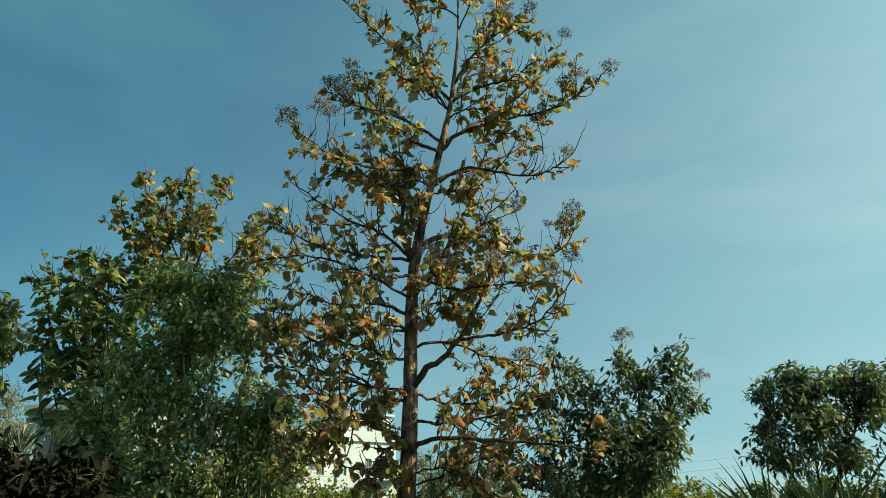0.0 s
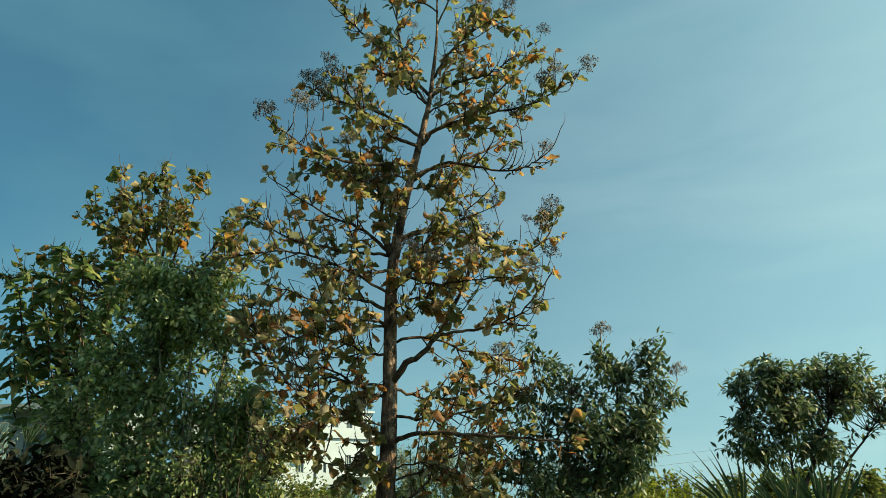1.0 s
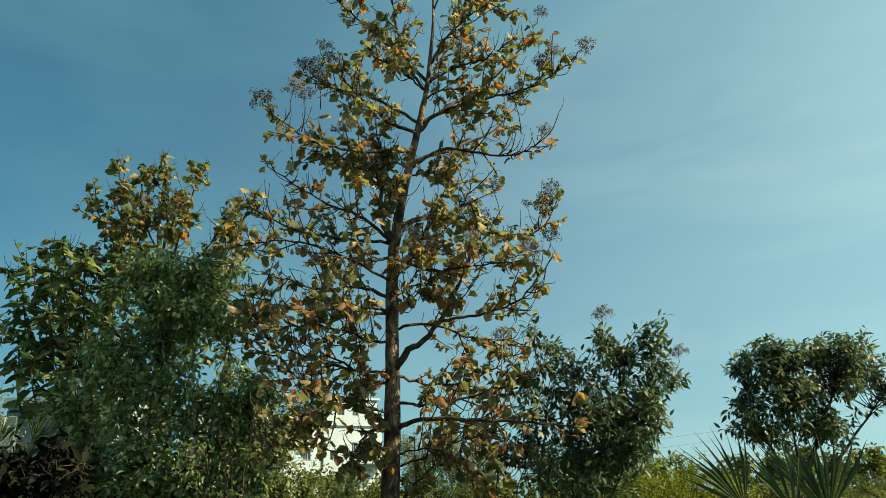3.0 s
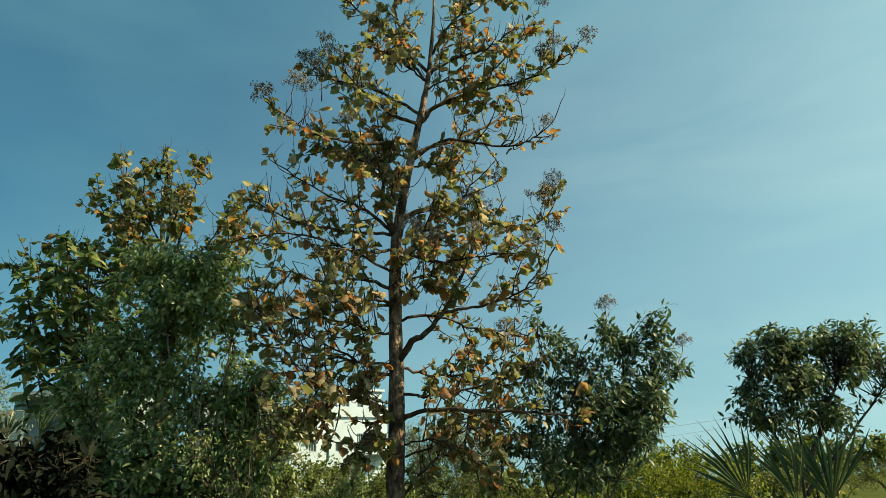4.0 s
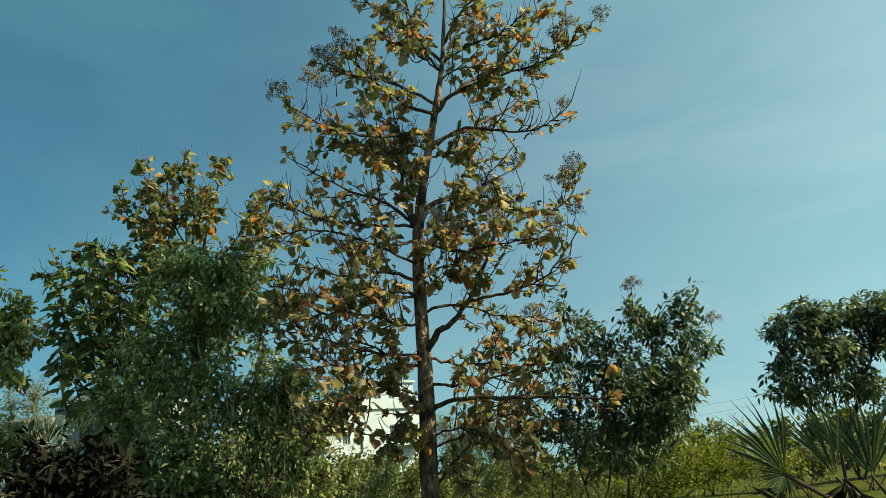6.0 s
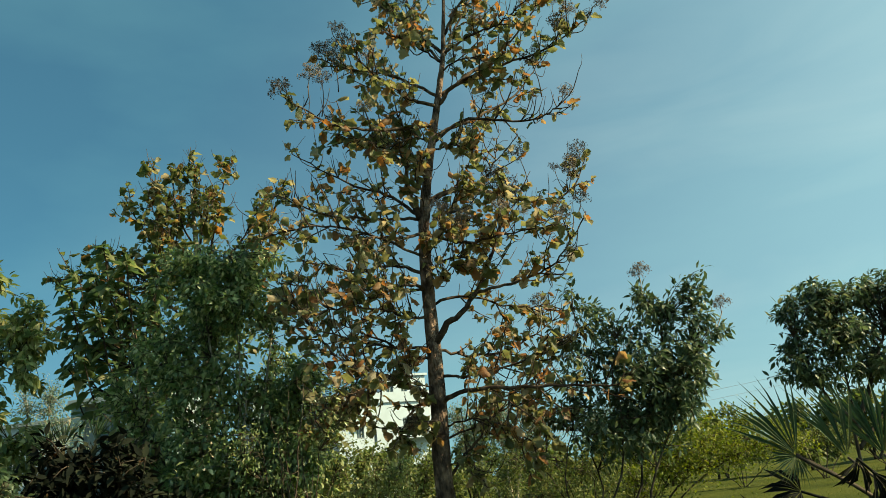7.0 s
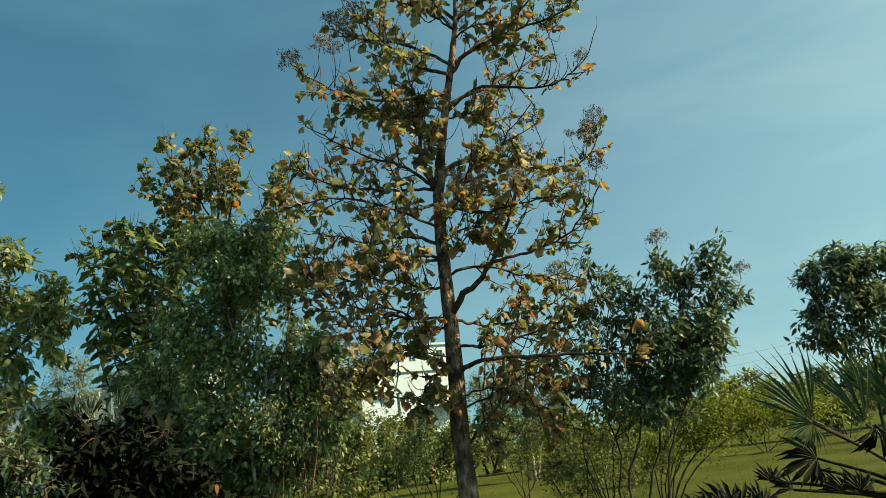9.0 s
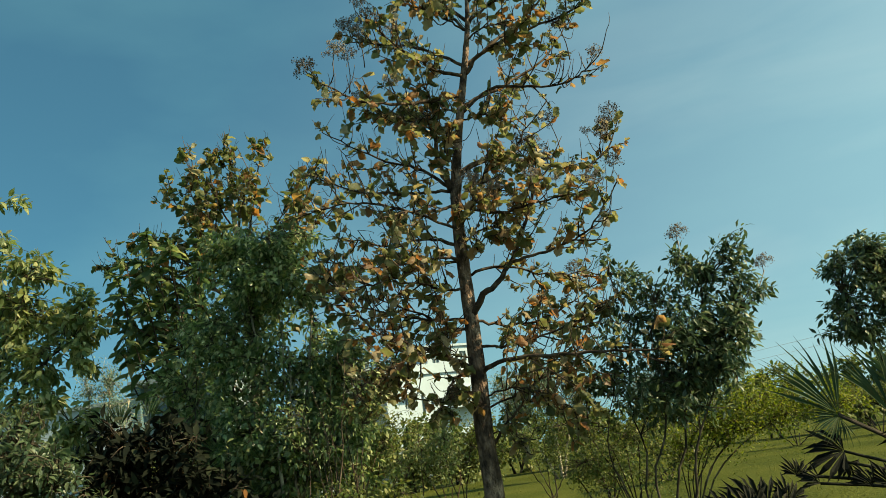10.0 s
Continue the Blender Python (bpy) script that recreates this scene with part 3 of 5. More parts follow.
    limb((-0.02, 10.00, 5.45), (-0.47, 10.30, 6.02), (-1.14, 10.65, 6.49), (-2.15, 11.00, 7.35), r=0.04, twigs=14, leafy=0.75)
    limb((0.01, 10.00, 5.17), (-0.31, 9.76, 5.09), (-0.62, 9.48, 5.04), (-1.08, 9.20, 4.92), r=0.035, twigs=9, leafy=0.75)
    limb((-0.01, 10.00, 3.87), (-0.37, 9.76, 3.88), (-0.67, 9.48, 3.96), (-1.03, 9.20, 3.98), r=0.03, twigs=9, leafy=0.75)
    limb((0.01, 10.00, 4.58), (-0.52, 10.24, 4.83), (-1.17, 10.52, 4.92), (-1.93, 10.80, 5.25), r=0.04, twigs=13, leafy=0.75)
    limb((0.02, 10.00, 4.40), (-0.34, 9.70, 4.34), (-0.89, 9.35, 4.08), (-1.45, 9.00, 3.92), r=0.035, twigs=12, leafy=0.75)
    limb((0.12, 10.00, 5.20), (0.61, 9.76, 4.90), (1.09, 9.48, 4.86), (1.71, 9.20, 4.80), r=0.035, twigs=12, heads=1)
    limb((0.08, 10.00, 4.05), (0.56, 10.18, 4.19), (1.16, 10.39, 4.02), (1.89, 10.60, 3.97), r=0.03, twigs=10)
    limb((0.01, 10.00, 3.34), (0.49, 10.27, 3.31), (1.12, 10.59, 3.40), (2.01, 10.90, 3.84), r=0.03, twigs=14, leafy=1.1)
    limb((-0.02, 10.00, 2.94), (0.45, 9.88, 2.96), (1.25, 9.74, 3.08), (1.94, 9.60, 3.32), r=0.03, twigs=14, leafy=1.1)
    limb((-0.06, 10.00, 3.22), (-0.42, 10.18, 3.45), (-0.93, 10.39, 3.78), (-1.55, 10.60, 4.14), r=0.035, twigs=12, leafy=0.75)
    limb((-1.38, 9.40, 3.38), (-1.63, 9.55, 3.74), (-1.90, 9.72, 4.13), (-2.10, 9.90, 4.71), r=0.025, twigs=12)
    limb((-0.02, 10.00, 5.45), (-0.64, 9.88, 5.49), (-1.39, 9.74, 5.59), (-2.12, 9.60, 5.95), r=0.035, twigs=14, leafy=0.75)
    for k, (x, y, z) in enumerate(((0.40, 9.75, 5.41), (0.60, 9.70, 5.29), (0.27, 9.60, 5.45), (1.41, 10.60, 6.28), (1.51, 10.60, 6.07), (-1.02, 10.30, 9.04), (-1.21, 10.20, 8.69), (-1.37, 9.90, 8.06), (2.04, 9.60, 7.78), (1.25, 9.60, 8.66), (-0.10, 10.40, 9.59), (1.79, 10.90, 6.77), (-0.60, 9.80, 8.37), (1.22, 10.50, 6.30))):
        d = unit(np.array([0.2 * math.sin(k * 2.1), -0.1, 0.8]))
        flower(t.ob, (x, y, z), 0.3 + 0.05 * (k % 3), d, k)
        b = np.array([x, y, z]) - d * 0.5 + np.array([0.05 * math.cos(k), 0.1, -0.1])
        t.twigs.add(*tube(inv_place(t.ob, spline([b, (b + np.array([x, y, z])) / 2 + np.array([0.03, 0, -0.02]), (x, y, z)], 5)), np.linspace(0.01, 0.005, 5), 4))
    limb((0.15, 10.0, 6.1), (-0.35, 10.2, 6.7), (-0.75, 10.3, 7.1), (-1.2, 10.4, 7.3), r=0.025, twigs=9, bare=0.4)
    limb((-0.02, 10.0, 4.7), (0.1, 9.75, 4.85), (0.25, 9.6, 5.0), (0.4, 9.5, 5.05), r=0.016, twigs=7, bare=0.2, reach=0.35)
    limb((-0.02, 10.0, 4.2), (0.12, 9.75, 4.35), (0.35, 9.6, 4.5), (0.55, 9.5, 4.5), r=0.016, twigs=7, bare=0.2, reach=0.35)
    limb((-0.02, 10.0, 5.6), (0.05, 9.75, 5.8), (0.0, 9.6, 6.0), (0.1, 9.5, 6.2), r=0.016, twigs=6, bare=0.2, reach=0.35)
    limb((-0.02, 10.0, 4.2), (-0.8, 10.3, 4.5), (-1.6, 10.5, 4.6), (-2.3, 10.7, 4.9), r=0.03, twigs=10, leafy=0.55)
    limb((-0.03, 10.0, 3.5), (-0.8, 10.2, 3.6), (-1.6, 10.3, 3.9), (-2.2, 10.4, 4.2), r=0.028, twigs=10, leafy=0.55)
    limb((-0.01, 10.0, 4.9), (-0.9, 9.6, 5.2), (-1.6, 9.4, 5.3), (-2.2, 9.3, 5.2), r=0.028, twigs=9, leafy=0.55)
    limb((0.05, 10.0, 4.6), (0.35, 9.8, 4.7), (0.6, 9.7, 4.65), (0.85, 9.6, 4.5), r=0.02, twigs=7, bare=0.25)
    limb((0.1, 10.0, 5.3), (0.4, 10.2, 5.5), (0.75, 10.3, 5.45), (1.0, 10.4, 5.3), r=0.02, twigs=7, bare=0.25)
    limb((0.05, 10.0, 4.9), (0.3, 9.7, 5.2), (0.5, 9.6, 5.5), (0.6, 9.5, 5.75), r=0.02, twigs=7, bare=0.25)
    limb((0.28, 10.0, 6.6), (0.5, 9.9, 6.6), (0.7, 9.8, 6.55), (0.9, 9.75, 6.4), r=0.02, twigs=8, bare=0.3)
    limb((0.95, 10.47, 5.97), (1.15, 10.5, 6.25), (1.3, 10.5, 6.5), (1.4, 10.5, 6.8), r=0.02, twigs=6, bare=0.2, leafy=0.5)
    limb((0.3, 10.0, 6.7), (0.1, 9.8, 6.75), (-0.2, 9.6, 6.6), (-0.45, 9.5, 6.45), r=0.02, twigs=8, bare=0.2)
    limb((0.6, 10.0, 8.0), (0.85, 9.7, 8.0), (1.1, 9.5, 7.9), (1.3, 9.4, 7.7), r=0.02, twigs=8, bare=0.2)
    limb((0.66, 10.0, 8.2), (0.3, 9.7, 8.3), (0.0, 9.5, 8.4), (-0.3, 9.4, 8.5), r=0.022, twigs=10, bare=0.2)
    limb((-0.45, 9.8, 2.92), (-0.75, 9.6, 3.0), (-1.05, 9.4, 2.9), (-1.35, 9.2, 2.65), r=0.018, leafy=0.95, twigs=11, bare=0.3)
    limb((-0.6, 9.75, 3.0), (-0.85, 9.6, 2.9), (-1.1, 9.5, 2.75), (-1.3, 9.4, 2.6), r=0.016, twigs=7, bare=0.2, leafy=0.95, reach=0.45)
    limb((-0.25, 9.9, 2.8), (-0.33, 9.8, 2.95), (-0.4, 9.7, 3.1), (-0.38, 9.6, 3.25), r=0.014, twigs=8, bare=0.2, leafy=0.95, reach=0.35)
    limb((-0.25, 9.9, 2.78), (-0.35, 9.85, 2.62), (-0.47, 9.8, 2.4), (-0.52, 9.7, 2.15), r=0.014, twigs=10, bare=0.15, leafy=0.9, reach=0.35)
    limb((-0.95, 9.61, 3.15), (-1.2, 9.4, 3.0), (-1.5, 9.3, 2.75), (-1.75, 9.2, 2.4), r=0.018, leafy=0.9, twigs=10, bare=0.2)
    t.finish(300)


def second_teak():
    t = Teak("younger teak tree, several upright leafy shoots, mostly green leaves", (-4.5, 13.5, -0.1), 8, M_TEAK_GREEN, 0.178, 1.05, leafiness=0.62)
    t.trunk([(-4.5, 13.5, -0.1), (-4.55, 13.5, 2.5), (-4.54, 13.5, 4.8), (-4.73, 13.5, 6.6), (-4.86, 13.5, 8.1)], [0.13, 0.11, 0.09, 0.06, 0.02], 30, 10, M_STEM)
    limb = t.limb
    limb((-4.6, 13.5, 5.6), (-5.1, 13.4, 6.6), (-5.5, 13.4, 7.8), (-5.68, 13.5, 8.8), r=0.035, twigs=12)
    limb((-4.7, 13.5, 6.4), (-4.7, 13.6, 7.2), (-4.7, 13.6, 8.0), (-4.68, 13.5, 8.5), r=0.03, twigs=9)
    limb((-4.6, 13.5, 5.9), (-4.3, 13.3, 7.0), (-4.1, 13.3, 8.0), (-4.02, 13.5, 8.6), r=0.035, twigs=11)
    limb((-4.6, 13.5, 5.0), (-3.9, 13.7, 6.2), (-3.3, 13.7, 7.2), (-2.9, 13.5, 7.95), r=0.035, twigs=12)
    limb((-4.55, 13.5, 4.6), (-3.6, 13.2, 5.7), (-2.9, 13.2, 6.5), (-2.3, 13.5, 7.1), r=0.035, twigs=12)
    limb((-4.6, 13.5, 5.3), (-5.3, 13.7, 6.4), (-5.9, 13.7, 7.3), (-6.2, 13.5, 7.95), r=0.035, twigs=11)
    limb((-4.55, 13.5, 4.7), (-5.4, 13.2, 5.8), (-6.2, 13.1, 6.6), (-6.7, 13.3, 6.95), r=0.035, twigs=9)
    limb((-4.55, 13.5, 4.0), (-5.5, 13.3, 5.2), (-6.7, 13.3, 6.2), (-7.6, 13.4, 6.4), r=0.035, twigs=12, bare=0.3)
    limb((-4.55, 13.5, 3.6), (-5.6, 13.6, 4.6), (-6.8, 13.6, 5.4), (-7.6, 13.4, 5.3), r=0.035, twigs=14)
    limb((-4.55, 13.5, 3.9), (-5.5, 13.8, 4.7), (-6.3, 13.8, 5.3), (-7.0, 13.7, 5.9), r=0.03, twigs=13)
    limb((-4.55, 13.5, 3.2), (-5.4, 13.3, 3.9), (-6.4, 13.3, 4.5), (-7.0, 13.4, 4.6), r=0.03, twigs=11)
    limb((-4.55, 13.5, 3.8), (-3.7, 13.4, 4.7), (-2.8, 13.3, 5.3), (-2.15, 13.4, 5.5), r=0.03, twigs=10)
    limb((-4.55, 13.5, 4.4), (-3.9, 13.1, 5.2), (-3.4, 12.9, 6.0), (-3.1, 12.8, 6.7), r=0.03, twigs=10)
    limb((-4.75, 13.5, 6.6), (-5.0, 13.3, 7.3), (-5.1, 13.2, 7.9), (-5.1, 13.2, 8.4), r=0.025, twigs=9)
    limb((-4.75, 13.5, 6.3), (-5.2, 13.2, 6.9), (-5.45, 13.1, 7.4), (-5.6, 13.1, 7.9), r=0.025, twigs=8)
    limb((-4.65, 13.5, 6.2), (-4.5, 13.1, 6.8), (-4.35, 13.0, 7.2), (-4.2, 13.0, 7.6), r=0.025, twigs=8)
    limb((-4.7, 13.5, 5.8), (-4.9, 13.1, 6.4), (-5.05, 12.9, 6.8), (-5.1, 12.9, 7.2), r=0.025, twigs=7)
    limb((-4.6, 13.5, 5.6), (-4.0, 13.0, 6.2), (-3.5, 12.8, 6.7), (-3.3, 12.8, 7.2), r=0.025, twigs=8)
    limb((-4.6, 13.5, 5.0), (-5.2, 13.1, 5.5), (-5.7, 13.0, 6.0), (-6.0, 13.0, 6.5), r=0.025, twigs=11)
    limb((-4.6, 13.5, 4.6), (-5.3, 13.2, 5.2), (-5.9, 13.1, 5.7), (-6.5, 13.1, 6.1), r=0.025, twigs=11)
    limb((-4.6, 13.5, 4.9), (-4.2, 13.1, 5.5), (-3.6, 12.9, 5.8), (-3.0, 12.8, 6.0), r=0.025, twigs=11)
    limb((-4.6, 13.5, 5.2), (-4.9, 13.0, 5.8), (-5.2, 12.9, 6.2), (-5.5, 12.9, 6.9), r=0.025, twigs=11)
    t.finish(300)


def young_teak():
    t = Teak("young teak with large drooping dark green leaves", (-5.3, 12.5, -0.1), 15, M_TEAK_DARK, 0.22, 1.0, DROOP_BLADES)
    t.trunk([(-5.3, 12.5, -0.1), (-5.32, 12.5, 2.0), (-5.45, 12.5, 4.0), (-5.6, 12.4, 5.3)], [0.06, 0.05, 0.035, 0.012], 24, 9, M_STEM)
    rng = np.random.RandomState(77)
    tips = [(-6.68, 6.1), (-6.27, 6.5), (-5.95, 6.4), (-6.95, 5.5), (-6.34, 5.6), (-5.82, 5.75), (-5.4, 5.5), (-6.0, 5.1), (-6.62, 4.85), (-5.7, 4.8), (-6.3, 4.4), (-5.38, 4.3),
            (-5.18, 4.6), (-4.8, 4.0), (-7.0, 5.0), (-5.6, 3.5), (-5.1, 3.3), (-6.75, 4.3), (-5.05, 5.2), (-6.5, 5.2), (-6.15, 5.9), (-5.6, 5.3), (-6.2, 4.75), (-5.5, 4.0), (-5.9, 4.4), (-6.8, 5.8), (-5.0, 5.7), (-4.75, 5.2), (-5.5, 6.1), (-5.1, 6.3), (-4.9, 4.6), (-5.3, 3.0)]
    for k, (x, z) in enumerate(tips):
        y = 12.4 + 0.45 * math.sin(k * 2.4)
        h = max(0.8, z - 1.3 - 0.5 * rng.rand())
        root = np.array([-5.32 - 0.06 * max(0, h - 2), 12.5, h])
        out = np.array([x, y, z])
        t.shoot(root, root * 0.5 + out * 0.5 + np.array([0.2 * (x + 5.4), 0, -0.18]), out * 0.9 + root * 0.1 + np.array([0, 0, 0.02]), out, nodes=8 + k % 3, leaf=0.28)
    t.finish(300)


main_teak()
second_teak()
young_teak()


# ---- trees and shrubs made of leafy tips ----
def crown(name, label, category, base, stems, blobs, mat, blades, leaf, tips, per_tip, seed, bark=None, droop=0.35, thin=0.012, twig=0.16, stem_r=0.05,
          single=0, shell=0.45, group="", clump=9, twig_bark=None, stray=0.6):
    """stems: polylines; blobs: (centre, radii, share). Each tip is a thin branch that ends in a tuft of leaves."""
    rng = np.random.RandomState(seed)
    ob = thing(name, label, category, base, group)
    bark = bark or M_STEM
    tops = []
    for st in stems:
        path = spline(st, 14)
        path[1:-1] += rng.normal(size=(12, 3)) * 0.012
        r = stem_r * (0.75 + 0.5 * rng.rand())
        v, f = tube(inv_place(ob, path), np.linspace(r, r * 0.3, 14), 7, 0.07, rng)
        part("stem", mesh_of("stem", v, f), bark, ob)
        tops.append(path[6:])
    tops = np.concatenate(tops)
    share = np.array([b[2] for b in blobs], float)
    soup, pos, dirs, ups, size = Soup(), [], [], [], []
    clumps = []
    for (c, rad, _), sh in zip(blobs, share / share.sum()):
        k = max(3, int(tips * sh / clump))
        d = unit(rng.normal(size=(k, 3)))
        clumps.append(np.array(c) + d * np.array(rad) * (shell + (1 - shell) * rng.rand(k, 1) ** 0.5) * (0.8 + 0.3 * rng.rand(k, 1)))
    for b in rng.choice(len(blobs), size=tips, p=share / share.sum()):
        c, rad, _ = blobs[b]
        tip = clumps[b][rng.randint(len(clumps[b]))] + rng.normal(size=3) * (0.035 + 0.14 * np.array(rad))
        k = np.argmin(np.linalg.norm(tops - tip, axis=1) + stray * rng.rand(len(tops)))
        src = tops[k]
        mid = src * 0.45 + tip * 0.55 + np.array([0, 0, 0.04]) + rng.normal(size=3) * 0.06
        path = spline([src, mid, tip], 7)
        soup.add(*tube(inv_place(ob, path), np.linspace(thin, thin * 0.3, 7), 4))
        out = unit(path[-1] - path[-2])
        turn = rng.rand() * 6.28
        side = unit(np.cross(out, rng.normal(size=3)))
        side2 = np.cross(out, side)
        for j in range(per_tip):
            a = turn + 2.4 * j
            back = rng.rand() ** 1.3 * twig * 2.2
            ring = math.cos(a) * side + math.sin(a) * side2
            dd = unit(ring * 0.9 + out * (0.25 + 0.5 * rng.rand()) + np.array([0, 0, 0.2 - droop * 2 * rng.rand()]))
            pos.append(tip - out * back + dd * 0.02 + ring * twig * 0.25 * rng.rand())
            dirs.append(dd)
            ups.append(np.array([0, 0, 1.0]) + rng.normal(size=3) * 0.45)
            size.append(leaf * (0.6 + 0.6 * rng.rand()))
    pos, dirs, ups, size = (np.array(a) for a in (pos, dirs, ups, size))
    part("branching", soup.mesh("branching"), twig_bark or bark, ob, kind="stuff")
    order = np.argsort(pos[:, 1])
    rest, near = order[single:], order[:single]
    part("foliage", leaves_mesh("foliage", blades, inv_place(ob, pos[rest]), dirs[rest], ups[rest], size[rest], rng), mat, ob, kind="stuff")
    if single:
        single_leaves(ob, blades, pos[near], dirs[near], ups[near], size[near], mat, rng)
    return ob


def fan_of_stems(base, tops, lean=0.15, seed=0):
    rng = np.random.RandomState(seed)
    out = []
    for tp in tops:
        b = np.array(base) + np.array([rng.normal() * lean, rng.normal() * lean, 0])
        tp = np.array(tp, float)
        m = b * 0.5 + tp * 0.5 + np.array([rng.normal() * 0.08, rng.normal() * 0.08, 0.1])
        out.append([b, m, tp])
    return out


# slender many-stemmed tree with small leaves
crown("small_leaved_tree", "dense dark green tree with small leaves on slender pale stems", "tree", (-3.4, 11, -0.05),
      fan_of_stems((-3.3, 11, -0.05), [(-4.4, 11, 4.2), (-3.9, 11.1, 5.5), (-3.2, 10.9, 5.5), (-2.6, 11, 4.4), (-2.3, 10.9, 3.4), (-4.8, 11, 3.2), (-3.0, 10.7, 3.6)], 0.3, 1),
      [((-3.55, 11, 5.25), (0.85, 0.7, 0.5), 0.8), ((-3.6, 11, 4.6), (1.15, 0.9, 0.85), 0.9), ((-4.4, 11, 3.6), (0.9, 0.9, 1.2), 1.1), ((-2.7, 11, 3.7), (0.8, 0.9, 1.2), 0.6),
       ((-3.4, 10.7, 2.3), (1.6, 0.8, 1.0), 1.9), ((-2.1, 10.8, 3.1), (0.5, 0.6, 0.8), 0.5), ((-2.2, 10.8, 2.3), (0.6, 0.7, 1.1), 0.35), ((-4.4, 11.2, 2.3), (0.9, 0.7, 0.8), 0.6), ((-1.5, 10.7, 3.0), (0.5, 0.6, 0.4), 0.08), ((-3.5, 11.0, 1.3), (1.2, 0.7, 0.7), 0.4), ((-2.7, 11.2, 2.2), (0.8, 0.6, 0.8), 0.4)],
      M_SMALL, LANCE_BLADES + OVAL_BLADES, 0.108, 1800, 16, 31, clump=14, twig_bark=M_DARKSTEM, stem_r=0.03, twig=0.22, thin=0.008, droop=0.6)

# broad glossy-leaved bush with flower heads above it
rb = crown("glossy_leaved_bush", "large round bush with glossy lance-shaped dark green leaves", "bush", (2.7, 9.7, -0.05),
           [[(2.15, 9.7, -0.05), (2.2, 9.7, 0.6), (2.5, 9.75, 1.3), (2.65, 9.7, 1.9), (3.0, 9.7, 2.6), (3.3, 9.7, 3.4)], [(2.05, 9.7, -0.05), (1.85, 9.7, 0.7), (2.0, 9.8, 1.3), (1.9, 9.75, 1.9), (2.1, 9.7, 2.8), (2.0, 9.7, 3.7)],
            [(2.2, 9.75, -0.05), (2.45, 9.7, 0.6), (2.6, 9.6, 1.2), (3.0, 9.6, 1.9), (3.3, 9.7, 2.4), (3.6, 9.7, 2.9)], [(2.1, 9.6, -0.05), (2.0, 9.6, 0.9), (2.25, 9.55, 1.5), (2.4, 9.6, 2.3), (2.5, 9.6, 3.2)], [(2.0, 9.65, -0.05), (1.65, 9.7, 0.7), (1.5, 9.7, 1.4), (1.75, 9.7, 2.2)]],
           [((3.62, 9.7, 3.62), (0.36, 0.5, 0.28), 0.42), ((3.2, 9.7, 3.42), (0.42, 0.6, 0.34), 0.5), ((3.78, 9.7, 3.2), (0.32, 0.5, 0.38), 0.46), ((2.95, 9.7, 3.75), (0.12, 0.3, 0.16), 0.08), ((2.4, 9.8, 3.6), (0.2, 0.4, 0.28), 0.16),
            ((1.96, 9.8, 3.85), (0.1, 0.2, 0.3), 0.1), ((2.7, 9.7, 3.25), (0.42, 0.6, 0.4), 0.42), ((2.1, 9.8, 3.2), (0.38, 0.5, 0.45), 0.26), ((1.75, 9.8, 2.75), (0.42, 0.5, 0.45), 0.28), ((1.6, 9.9, 2.2), (0.4, 0.5, 0.35), 0.26),
            ((2.25, 9.8, 2.65), (0.45, 0.5, 0.5), 0.5), ((2.15, 9.8, 2.05), (0.5, 0.5, 0.35), 0.65), ((3.0, 9.6, 2.7), (0.6, 0.65, 0.4), 1.7), ((3.6, 9.65, 2.75), (0.32, 0.5, 0.34), 0.45), ((3.05, 9.6, 2.25), (0.55, 0.6, 0.34), 1.4), ((2.6, 9.6, 1.85), (0.55, 0.5, 0.3), 0.85)],
           M_MANGO, NARROW_BLADES + LANCE_BLADES, 0.125, 640, 11, 32, single=300, bark=M_DARKSTEM, stem_r=0.017, shell=0.15, droop=0.5, clump=2.2, thin=0.007, twig=0.12)
ARCH_BRIGHT = [(3.0, 10.8, 1.38), (3.4, 10.9, 1.5), (3.75, 10.8, 1.62), (4.15, 10.9, 1.72), (4.6, 10.9, 1.62), (5.0, 10.8, 1.5), (4.25, 10.8, 1.42), (3.6, 10.7, 1.3), (2.7, 10.8, 1.2)]
ARCH_OLIVE = [(1.0, 10.9, 1.75), (1.5, 10.9, 1.6), (1.9, 10.7, 1.45), (2.3, 10.9, 1.55), (2.7, 10.9, 1.0), (1.25, 10.7, 1.2), (2.1, 10.6, 0.9), (1.5, 10.8, 0.8)]
def arching_shrub(label, tips_at, bx, mat, tips, seed):
    stems, blobs = [], []
    for k, (ax, ay, az) in enumerate(tips_at):
        stems.append([(bx + 0.05 * math.sin(k * 2.3), 10.8, -0.05), (bx * 0.8 + ax * 0.2, 10.85, az * 0.5), (bx * 0.45 + ax * 0.55, 10.9, az * 0.88), (ax * 0.9 + bx * 0.1, ay, az + 0.03), (ax, ay, az)])
        blobs.append(((ax, ay, az), (0.5, 0.45, 0.04), 1.0))
        blobs.append(((ax - 0.12, ay - 0.1, az - 0.13), (0.4, 0.4, 0.03), 0.5))
    crown("arching_shrub", label, "shrub", (bx, 10.8, -0.05), stems, blobs, mat, OVAL_BLADES, 0.044, tips, 20, seed, bark=M_DARKSTEM, stem_r=0.011, twig=0.3, thin=0.004, droop=0.15,
          shell=0.1, group="arching shrubs", clump=5, stray=0.3)


